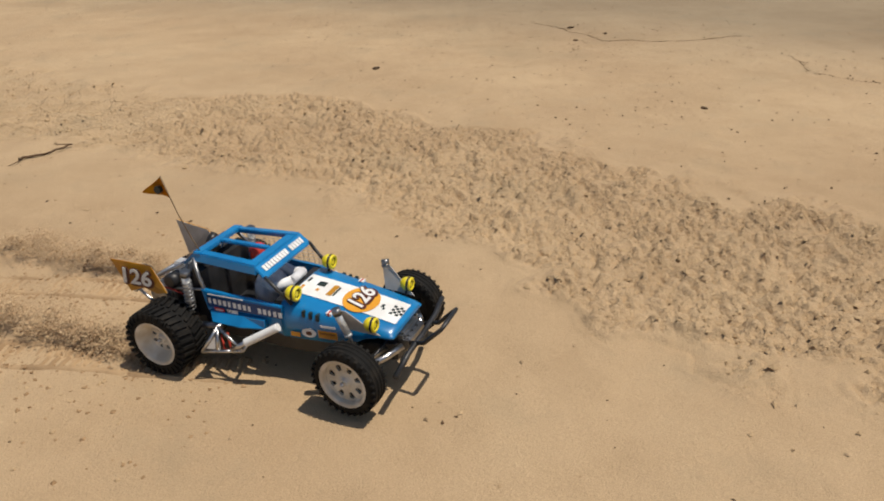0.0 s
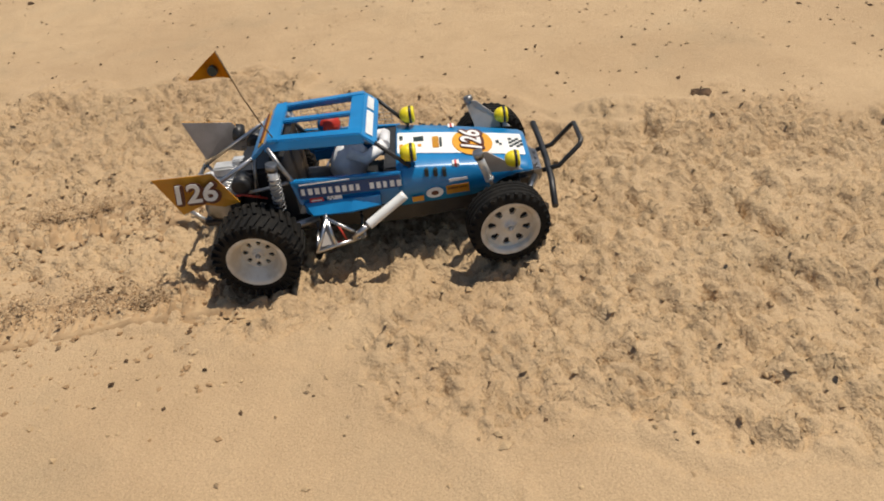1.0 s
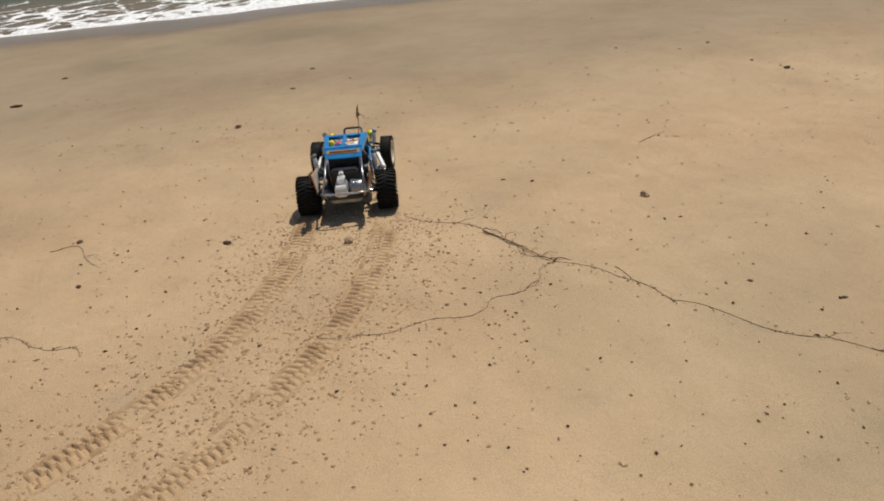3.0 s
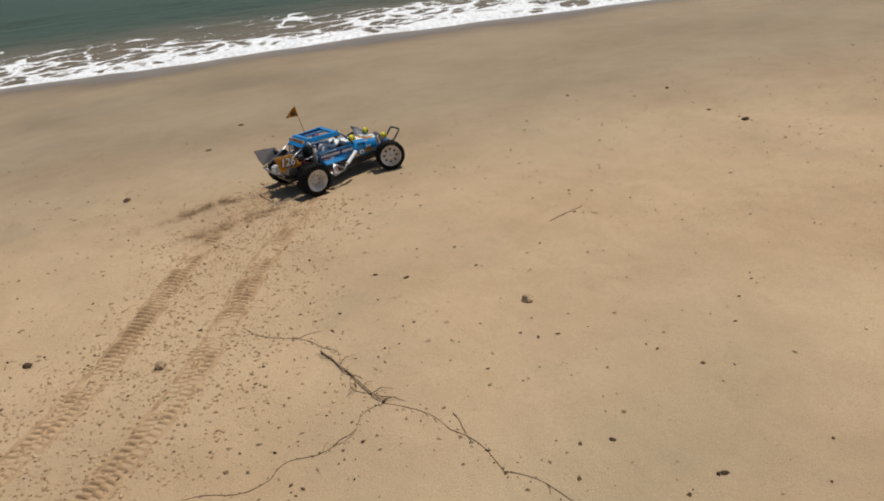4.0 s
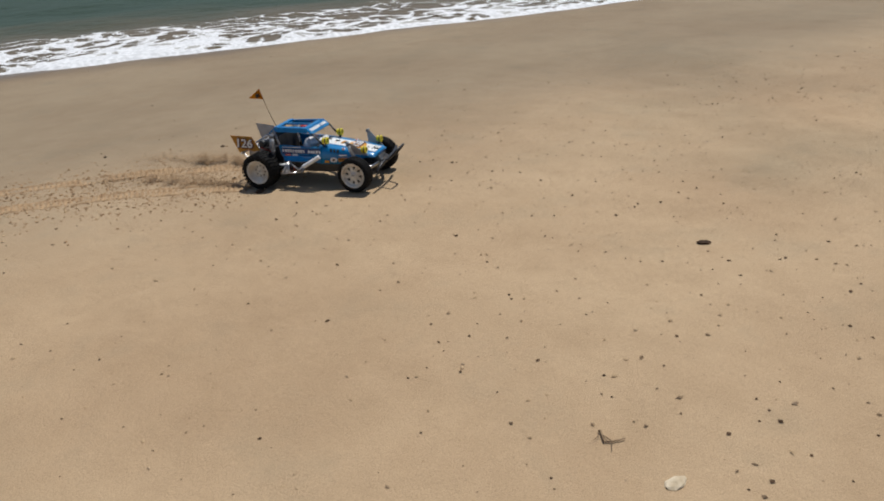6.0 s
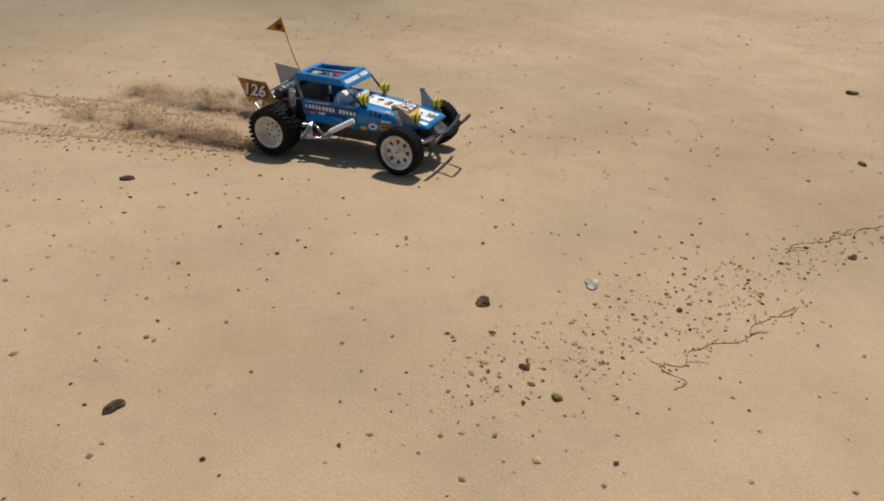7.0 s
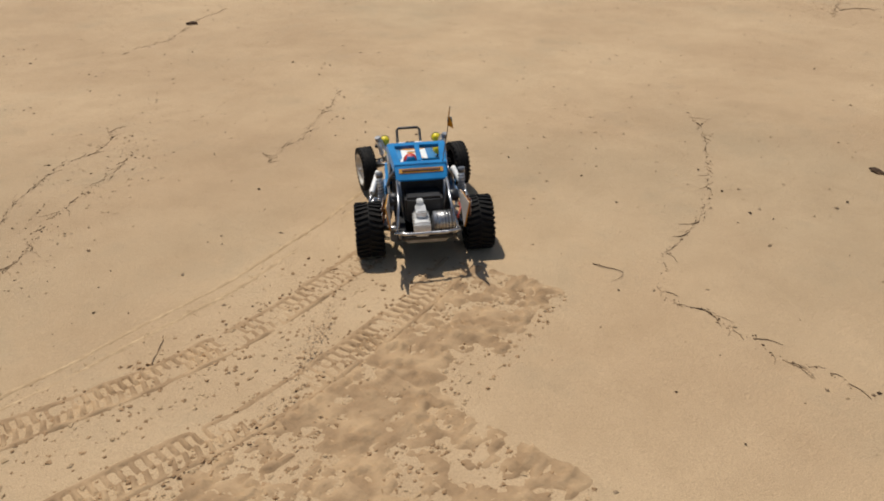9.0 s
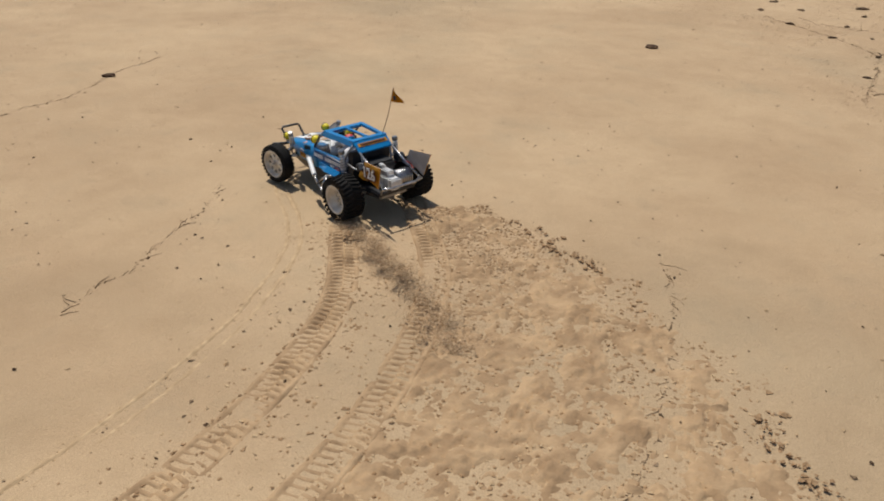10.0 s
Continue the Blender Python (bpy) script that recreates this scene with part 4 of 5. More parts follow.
    part("wire", bm, M_WIRE, car, "red wire")
    bm = bmesh.new()
    add_tube(bm, [(-0.03, 0.050, 0.098), (-0.03, 0.062, 0.108)], 0.007, 10)
    part("air_cleaner", bm, M_BLACK, car)
    for s in (-1, 1):
        bm = bmesh.new()
        add_lathe(bm, [(-0.009, 0.006), (-0.008, 0.0095), (0.008, 0.0095), (0.009, 0.006)], (-0.010, s * 0.046, 0.097), "y", 18)
        part("air_filter", bm, M_BLACK, car, "round black air filter")
        bm = bmesh.new()
        add_tube(bm, [(-0.010, s * 0.030, 0.043), (0.0, s * 0.070, 0.042)], 0.0042, 10)
        part("axle_shaft", bm, M_STEEL, car, "bright axle shaft")
        bm = bmesh.new()
        add_tube(bm, [(-0.074, s * 0.046, 0.073), (-0.060, s * 0.040, 0.052), (-0.030, s * 0.032, 0.044)], 0.0022, 8)
        part("lower_cage_tube", bm, M_STEEL, car)
        bm = bmesh.new()
        add_tube(bm, [(0.040, s * 0.053, 0.096), (0.012, s * 0.052, 0.090), (-0.030, s * 0.050, 0.086)], 0.0020, 8)
        part("side_cage_tube", bm, M_DULL, car)
        # coil spring round the rear damper
        bm = bmesh.new()
        a, b = Vector((0.029, s * 0.066, 0.114)), Vector((0.026, s * 0.064, 0.072))
        d, e, f = ring_frame(a, b)
        add_tube(bm, [a.lerp(b, k / 72) + (e * math.cos(k * 0.7) + f * math.sin(k * 0.7)) * 0.0058 for k in range(73)], 0.0008, 5)
        part("coil_spring", bm, M_DULL, car)
        bm = bmesh.new()
        add_tube(bm, [(0.292, s * 0.026, 0.052), (0.282, s * 0.046, 0.049), (0.262, s * 0.074, 0.044)], 0.0042, 10)
        part("front_torsion_arm", bm, M_STEEL, car, "cast alloy front arm")
        bm = bmesh.new()
        add_tube(bm, [(0.276, s * 0.010, 0.060), (0.268, s * 0.078, 0.050)], 0.0017, 6)
        part("track_rod", bm, M_BLACK, car)
    bm = bmesh.new()
    add_box(bm, (0.262, -0.022, 0.042), (0.294, 0.022, 0.066), 0, 0.003)
    for k in range(3):
        add_box(bm, (0.2935, -0.016 + k * 0.012, 0.046), (0.2975, -0.009 + k * 0.012, 0.062), 0, 0.001)
    part("front_gearbox", bm, M_DULL, car, "dull cast metal front axle housing")
    bm = bmesh.new()
    add_box(bm, (-0.062, -0.046, 0.048), (0.020, 0.046, 0.056), 0, 0.002)
    add_box(bm, (-0.020, -0.030, 0.056), (0.020, 0.030, 0.100), 0, 0.004)
    part("engine_cover", bm, M_BLACK, car, "black engine bay cover")
    bm = bmesh.new()
    for k in range(6):
        add_lathe(bm, [(0, 0.0172), (0.0016, 0.0172)], (-0.040, -0.043 + k * 0.005, 0.068), "y", 18)
    part("motor_fin", bm, M_STEEL, car, "bright cooling fins on the motor")
    # suspension: dampers, arms, nerf brackets and silencers on both sides
    for s in (-1, 1):
        make_shock(car, mirror((0.231, 0.062, 0.107), s), mirror((0.246, 0.054, 0.058), s), 0.0042)
        make_shock(car, mirror((0.029, 0.066, 0.122), s), mirror((0.026, 0.064, 0.066), s), 0.0048)
        bm = bmesh.new()
        add_tube(bm, [(0.272, s * 0.024, 0.046), (0.262, s * 0.05, 0.044), (0.254, s * 0.076, 0.042)], 0.0034, 8)
        add_tube(bm, [(0.232, s * 0.024, 0.050), (0.246, s * 0.05, 0.050), (0.254, s * 0.074, 0.048)], 0.0026, 8)
        part("front_arm", bm, M_STEEL, car, "bright metal front arm")
        bm = bmesh.new()
        add_prism(bm, [(0.229, s * 0.060, 0.108), (0.240, s * 0.058, 0.107), (0.276, s * 0.048, 0.076), (0.236, s * 0.050, 0.078)], (0, -s * 0.0012, 0))
        part("damper_brace", bm, M_GREY, car, "grey triangular brace")
        bm = bmesh.new()
        add_tube(bm, [(0.06, s * 0.050, 0.046), (0.03, s * 0.056, 0.044), (0.0, s * 0.064, 0.043)], 0.0045, 8)
        part("rear_arm", bm, M_DULL, car)
        bracket = new("nerf_bracket")
        bracket.parent = car
        tagged(bracket, "bright triangular step bracket")
        for a, b in (((0.072, 0.076, 0.062), (0.060, 0.096, 0.037)), ((0.060, 0.096, 0.037), (0.107, 0.080, 0.038)), ((0.107, 0.080, 0.038), (0.072, 0.076, 0.062)), ((0.072, 0.076, 0.062), (0.078, 0.090, 0.037)), ((0.072, 0.076, 0.062), (0.066, 0.050, 0.055)), ((0.107, 0.080, 0.038), (0.104, 0.048, 0.045)), ((0.060, 0.096, 0.037), (0.058, 0.05, 0.045))):
            bm = bmesh.new()
            add_tube(bm, [mirror(a, s), mirror(b, s)], 0.0021, 7)
            part("bracket_rod", bm, M_STEEL, bracket)
        bm = bmesh.new()
        add_prism(bm, [mirror(p, s) for p in ((0.071, 0.075, 0.059), (0.062, 0.092, 0.039), (0.080, 0.088, 0.039))], (0, 0.001, 0))
        part("bracket_panel", bm, M_GREY, bracket, "dusty grey panel")
        bm = bmesh.new()
        a, b = Vector(mirror((0.114, 0.081, 0.052), s)), Vector(mirror((0.154, 0.067, 0.074), s))
        add_tube(bm, [a, a.lerp(b, 0.03), a.lerp(b, 0.92), b], 0.0050, 12)
        part("silencer", bm, M_WHITE, car, "white silencer tube")
        bm = bmesh.new()
        add_tube(bm, [(0.096, s * 0.085, 0.041), a], 0.003, 8)
        part("silencer_pipe", bm, M_STEEL, car)
        bm = bmesh.new()
        add_tube(bm, [(0.080, s * 0.07, 0.052), (0.088, s * 0.078, 0.034), (0.075, s * 0.074, 0.030), (0.066, s * 0.066, 0.044)], 0.0014, 6)
        part("wire_loop", bm, M_WIRE, car)
    # bumper
    bm = bmesh.new()
    add_tube(bm, [(0.305, -0.074, 0.044), (0.307, -0.04, 0.056), (0.308, 0.0, 0.058), (0.307, 0.04, 0.060), (0.304, 0.068, 0.066)], 0.0034, 10)
    bumper = part("front_bumper", bm, M_BLACK, car, "black tube bumper")
    bm = bmesh.new()
    add_tube(bm, [(0.300, -0.022, 0.056), (0.318, -0.023, 0.060), (0.340, -0.0225, 0.083), (0.342, -0.019, 0.086), (0.342, 0.019, 0.086), (0.340, 0.0225, 0.083), (0.318, 0.023, 0.060), (0.300, 0.022, 0.056)], 0.0027, 8)
    part("push_loop", bm, M_BLACK, bumper, "black push bar loop")
    bm = bmesh.new()
    add_box(bm, (0.280, -0.022, 0.044), (0.300, 0.022, 0.060), 0, 0.002)
    part("bumper_mount", bm, M_DULL, bumper)
    # flag
    bm = bmesh.new()
    add_tube(bm, [(0.031, -0.036, 0.138), (0.023, -0.038, 0.158), (0.014, -0.042, 0.190), (0.004, -0.046, 0.236)], 0.0008, 6)
    pole = part("aerial", bm, M_TWIG, car, "thin brown aerial")
    bm = bmesh.new()
    rows = []
    for i in range(6):
        u = i / 5
        top, low = Vector((0.004, -0.046, 0.2355)), Vector((0.0098, -0.0437, 0.209))
        tip = Vector((-0.028, -0.044, 0.2125))
        sway = 0.003 * math.sin(u * 5)
        rows.append((bm.verts.new(top.lerp(tip, u) + Vector((0, sway, 0))), bm.verts.new(low.lerp(tip, u * 0.98) + Vector((0, sway, -0.001)))))
    for a, b in zip(rows, rows[1:]):
        bm.faces.new((a[0], b[0], b[1], a[1]))
    g = bmesh.ops.solidify(bm, geom=bm.faces[:], thickness=0.0006)
    part("flag", bm, M_FLAG, pole, "orange triangular pennant")
    bm = bmesh.new()
    add_prism(bm, [(-0.004 + 0.0046 * math.cos(k * math.tau / 10), -0.0475, 0.2175 + 0.0046 * math.sin(k * math.tau / 10)) for k in range(10)], (0, 0.0062, 0))
    part("flag_print", bm, M_INK, pole, "dark print on the pennant")
    # lamps
    for s in (-1, 1):
        make_lamp(car, 0.164, s * 0.042, 0.1075, 0.0092)
        make_lamp(car, 0.268, s * 0.049, 0.0905, 0.0086)
    wheels = [make_wheel(car, fr, s) for fr in (True, False) for s in (-1, 1)]
    return car, wheels


CARROOT, WHEELS = build_car()


# ---- sand thrown up, tyre tracks ----
def clod(bm, rng, p, r, mi=0):
    """A small rough lump."""
    m = Matrix.Translation(p) @ Euler((rng.uniform(0, 6), rng.uniform(0, 6), rng.uniform(0, 6))).to_matrix().to_4x4()
    m = Matrix.Translation(p) @ Matrix.Diagonal((1, 1, 0.6, 1)) @ Matrix.Translation(-Vector(p)) @ m
    base = ((1, 0, 0), (-1, 0, 0), (0, 1, 0), (0, -1, 0), (0, 0, 1), (0, 0, -1))
    vs = [bm.verts.new(m @ (Vector(b) * r * rng.uniform(0.6, 1.25))) for b in base]
    for a in (0, 1):
        for b in (2, 3):
            for c in (4, 5):
                bm.faces.new((vs[a], vs[b], vs[c])).material_index = mi


def lump_mesh(name, places, mats, flat=0.75):
    """Many small rough lumps in one mesh: rows of x, y, z, radius, material."""
    rng = np.random.RandomState(len(places))
    n = len(places)
    base = np.array(((1, 0, 0), (-1, 0, 0), (0, 1, 0), (0, -1, 0), (0, 0, 1), (0, 0, -1)), float)
    tri = np.array([(a, b, c) if (a + b + c) % 2 == 0 else (a, c, b) for a in (0, 1) for b in (2, 3) for c in (4, 5)])
    ang = rng.uniform(0, math.tau, n)
    ca, sa = np.cos(ang), np.sin(ang)
    sc = rng.uniform(0.55, 1.35, (n, 6, 1)) * base[None] * rng.uniform((0.8, 0.8, flat * 0.6), (1.7, 1.1, flat), (n, 1, 3))
    x, y = sc[..., 0] + 0.3 * sc[..., 2], sc[..., 1]
    r = places[:, 3][:, None]
    co = np.stack([(x * ca[:, None] - y * sa[:, None]) * r + places[:, 0][:, None], (x * sa[:, None] + y * ca[:, None]) * r + places[:, 1][:, None], sc[..., 2] * r + places[:, 2][:, None]], -1).reshape(-1, 3)
    faces = (tri[None] + 6 * np.arange(n)[:, None, None]).reshape(-1, 3)
    me = bpy.data.meshes.new(name)
    me.from_pydata(co.tolist(), [], faces.tolist())
    me.polygons.foreach_set("material_index", np.repeat(places[:, 4].astype(np.int32), 8))
    for m in mats:
        me.materials.append(m)
    return new(name, me)


def make_spray(side, seed):
    """The rooster tail behind one rear wheel, in the buggy's axes."""
    rng = np.random.RandomState(seed)
    # billows along the tail, each a loose ball of sand, over a low dense bed
    k = 70
    cu = rng.uniform(0, 1, k) ** 1.3
    cz = (0.004 + 0.032 * np.sin(np.clip(cu * 3.0 + 0.15, 0, math.pi)) * rng.uniform(0.25, 1.0, k))
    cy = rng.normal(0, 0.012, k) + 0.0
    cr = rng.uniform(0.005, 0.013, k) * (0.7 + 0.5 * cu)
    n = 19000
    pick = rng.randint(0, k, n)
    x = -0.03 - 0.50 * cu[pick] + rng.normal(0, 1.3, n) * cr[pick]
    y = side * 0.088 + cy[pick] * (0.8 + cu[pick]) + rng.normal(0, 1, n) * cr[pick]
    z = cz[pick] + rng.normal(0, 0.8, n) * cr[pick]
    m = 6000
    u = rng.uniform(0, 1, m) ** 1.3
    x = np.concatenate([x, -0.02 - 0.52 * u])
    y = np.concatenate([y, side * 0.088 + rng.normal(0, 1, m) * (0.012 + 0.016 * u)])
    z = np.concatenate([z, rng.beta(1.0, 2.6, m) * (0.018 + 0.012 * u)])
    n += m
    r = rng.gamma(1.4, 0.00027, n) + 0.0003
    z = np.where(z < 0.001, np.abs(z) * 0.5 + 0.0005, z)
    ob = lump_mesh("sand_spray", np.stack([x, y, z, r, rng.randint(0, 4, n) > 0], -1), [M_CLOD, M_LOOSE])
    return tagged(ob, "loose sand thrown up behind a spinning rear wheel", "sand spray", "sand spray", "stuff")


SPRAYS = [make_spray(-1, 3), make_spray(1, 4)]


def slide_width(t):
    """How far the sliding tyre threw sand to its outer side at t."""
    return np.interp(t, (8.35, 8.6, 8.84, 9.15, 9.38, 9.54, 9.8, 10), (0.06, 0.42, 0.54, 0.56, 0.47, 0.32, 0.18, 0.10))


def sheet(bm, x, y, z, cx, cy):
    """A smooth relief sheet on the sand."""
    table = np.array([[height_at(u, v) for u, v in zip(a, b)] for a, b in zip(x, y)])
    rows = [[bm.verts.new((u - cx, v - cy, w)) for u, v, w in zip(*r)] for r in zip(x, y, z + table)]
    for a, b in zip(rows, rows[1:]):
        for k in range(len(a) - 1):
            f = bm.faces.new((a[k], a[k + 1], b[k + 1], b[k]))
            f.smooth, f.material_index = True, 2


def strip_places(run, lat, per):
    """Places along a wheel's line and across it."""
    along = np.arange(0, (len(run) - 1) * per + 1) / per
    idx = np.arange(len(run))
    seconds, px, py = (np.interp(along, idx, [r[k] for r in run]) for k in range(3))
    ang = np.interp(along, idx, np.unwrap([r[3] for r in run]))
    gl, gs = np.meshgrid(lat, along)
    return gl, gs, seconds[:, None], px[:, None] - np.sin(ang)[:, None] * gl, py[:, None] + np.cos(ang)[:, None] * gl


def tread_sheet(bm, run, cx, cy):
    """Relief left by a paddle tyre: a ladder of bars between low banks."""
    gl, gs, _, x, y = strip_places(run, np.arange(-0.036, 0.0361, 0.003), 5)
    # bars lean back from the middle line, half a step apart
    phase = gs * math.tau + np.where(gl > 0, 0.0, math.pi) + np.abs(gl) * 55
    worn = 0.62 + 0.75 * value_noise(x * 24, y * 24, 71)
    bar = (0.0064 * np.clip(np.sin(phase) + 0.15, -0.3, 1.1) * worn - 0.0010) * (1 - smooth(0.016, 0.022, np.abs(gl)))
    bank = 0.0034 * np.exp(-(((np.abs(gl) - 0.0245) / 0.0045) ** 2)) * (0.5 + 0.9 * value_noise(x * 45, y * 45, 72))
    sheet(bm, x, y, bar + bank - 0.006 * smooth(0.026, 0.036, np.abs(gl)), cx, cy)


def thrown_bed(bm, run, cx, cy, lo, hi):
    """Lumpy bed of sand thrown aside in the slide, between two distances from the wheel's line."""
    gl, _, seconds, x, y = strip_places(run, -np.linspace(lo, hi, int((hi - lo) / 0.0045) + 1), 3)
    bed = smooth(0.0, 0.4, cell_walls(x * 62, y * 62, 74)) * (0.5 + 0.8 * value_noise(x * 45, y * 45, 76)) + 0.50 * value_noise(x * 19, y * 19, 77) + 0.55 * value_noise(x * 95, y * 90, 80) - 0.10
    rim = slide_width(seconds) + 0.04 * value_noise(x * 14, y * 14, 78) + 0.03 * value_noise(x * 33, y * 33, 79)
    ragged = 0.03 * value_noise(x * 16, y * 16, 81) + 0.012 * value_noise(x * 50, y * 50, 82)
    ends = smooth(lo, lo + 0.02, -gl) * (1 - smooth(hi - 0.065 + ragged, hi - 0.045 + ragged, -gl))
    z = (0.0066 * bed + 0.004) * ends - 0.004 - 0.012 * smooth(rim - 0.07, rim, -gl) - 0.008 * (1 - smooth(8.4, 8.55, seconds))
    if z.max() > 0:
        sheet(bm, x, y, z, cx, cy)


# sand thrown aside lands later the farther it flies: from, to, delay in seconds
BANDS = ((0.015, 0.22, 0.0), (0.15, 0.40, 0.24), (0.33, 0.66, 0.42))


def track_pieces():
    """Pressed paddle marks of each rear wheel, in short stretches that come up as the wheel passes."""
    rng = random.Random(8)
    out = []
    for side in (-1, 1):
        dist, last = 0.0, None
        t = -0.9
        marks = []
        while t < 10.0:
            x, y, h = car_at(t)
            a = radians(h)
            wx, wy = x - math.sin(a) * 0.0885 * side, y + math.cos(a) * 0.0885 * side
            if last is not None:
                dist += math.hypot(wx - last[0], wy - last[1])
                if dist > 0.0125:
                    marks.append((t, wx, wy, math.atan2(wy - last[1], wx - last[0])))
                    dist = 0.0
            last = (wx, wy)
            t += 0.002
        for i in range(0, len(marks), 10):
            run = marks[i:i + 10]
            t0, cx, cy, _ = run[len(run) // 2]
            bm, beds = bmesh.new(), [bmesh.new() for _ in BANDS]
            for tm, wx, wy, a in run:
                d, n = Vector((math.cos(a), math.sin(a), 0)), Vector((-math.sin(a), math.cos(a), 0))
                for s2 in (-1, 1):
                    for _ in range(2):
                        q = Vector((wx - cx, wy - cy, height_at(wx, wy))) + n * s2 * rng.gauss(0.026, 0.005) + d * rng.uniform(-0.007, 0.007)
                        clod(bm, rng, q, rng.uniform(0.0014, 0.0040))
                slide = tm > 8.4
                off = float(slide_width(tm))
                for _ in range((150 if side < 0 else 22) if slide else (24 if tm < 1.6 else 46 if tm < 3.6 else 34 if tm < 6.4 else 16)):
                    wide = slide and side < 0
                    lat = -(rng.random() ** 1.1) * off if wide else rng.gauss(-0.02, 0.05 if slide else 0.085 if tm < 6.4 else 0.035)
                    q = Vector((wx - cx, wy - cy, 0)) + n * lat + d * rng.uniform(-0.01, 0.01)
                    q.z = height_at(q.x + cx, q.y + cy)
                    clod(beds[(-lat > 0.19) + (-lat > 0.37)] if wide else bm, rng, q, 0.0008 + (0.0042 if slide or tm < 3.6 else 0.0052) * rng.random() ** 2.4, int(rng.random() < (0.4 if slide or tm < 3.6 else 0.2)))
                if tm > 8.9 and side < 0 and math.sin(tm * 47) + 0.6 * math.sin(tm * 131) > -0.7:
                    # broken crust along the outer edge of the slide
                    edge = off + 0.020 * math.sin(tm * 33) + 0.012 * math.sin(tm * 81)
                    for _ in range(14):
                        q = Vector((wx - cx, wy - cy, height_at(wx, wy))) - n * (edge + rng.gauss(0, 0.010)) + d * rng.uniform(-0.012, 0.012)
                        clod(beds[(edge > 0.19) + (edge > 0.37)], rng, q, 0.0010 + 0.0060 * rng.random() ** 3)
            line = marks[i:i + 11]
            if len(line) > 1:
                tread_sheet(bm, line, cx, cy)
            for bed, (lo, hi, delay) in zip(beds, BANDS):
                if side < 0 and t0 > 8.35 and t0 + delay < 9.95 and len(line) > 1:
                    thrown_bed(bed, line, cx, cy, lo, hi)
                    if bed.verts:
                        ob = thing("thrown_sand", bed, [M_CLOD, M_CRUMB, M_TURNED], "lumpy damp sand thrown aside by a sliding tyre", "loose sand", "sand thrown in the slide", "stuff")
                        ob.location = (cx, cy, 0)
                        out.append((ob, t0 + delay, cx, cy))
                        continue
                bed.free()
            ob = thing("tyre_track", bm, [M_CLOD, M_CRUMB, M_TURNED], "pressed paddle marks of a tyre in damp sand", "tyre track", "tyre tracks", "stuff")
            ob.location = (cx, cy, 0)
            out.append((ob, t0, cx, cy))
    # the shallow groove of the outer front wheel in the last turn
    t, run, last = 8.3, [], None
    while t < 10.0:
        x, y, h = car_at(t)
        a = radians(h)
        p = (x + math.cos(a) * 0.254 - math.sin(a) * 0.088, y + math.sin(a) * 0.254 + math.cos(a) * 0.088)
        if last is None or math.hypot(p[0] - last[0], p[1] - last[1]) > 0.012:
            if last is not None:
                run.append((t, p[0], p[1], math.atan2(p[1] - last[1], p[0] - last[0])))
            last = p
        t += 0.004
    for i in range(0, len(run) - 1, 10):
        piece = run[i:i + 11]
        t0, cx, cy, _ = piece[len(piece) // 2]
        bm = bmesh.new()
        for off, tall in ((-0.0125, 0.0008), (0.0125, 0.0018)):
            rows = []
            for tm, wx, wy, a in piece:
                n = Vector((-math.sin(a), math.cos(a), 0))
                c = Vector((wx - cx, wy - cy, height_at(wx, wy))) + n * (off + rng.gauss(0, 0.0008))
                rows.append([bm.verts.new(c + n * u * 0.006 + Vector((0, 0, v))) for u, v in ((-1, -0.002), (-0.3, tall * rng.uniform(0.5, 1.1)), (0.3, tall * rng.uniform(0.5, 1.1)), (1, -0.002))])
                for _ in range(2):
                    clod(bm, rng, c + n * rng.gauss(0, 0.006), rng.uniform(0.0008, 0.0026), 1)
            for u, v in zip(rows, rows[1:]):
                for k in range(3):
                    f = bm.faces.new((u[k], u[k + 1], v[k + 1], v[k]))
                    f.smooth, f.material_index = True, 1
        ob = thing("tyre_track", bm, [M_CLOD, M_CRUMB], "shallow groove of a ribbed tyre in sand", "tyre track", "tyre tracks", "stuff")
        ob.location = (cx, cy, 0)
        out.append((ob, t0, cx, cy))
    return out


TRACKS = track_pieces()


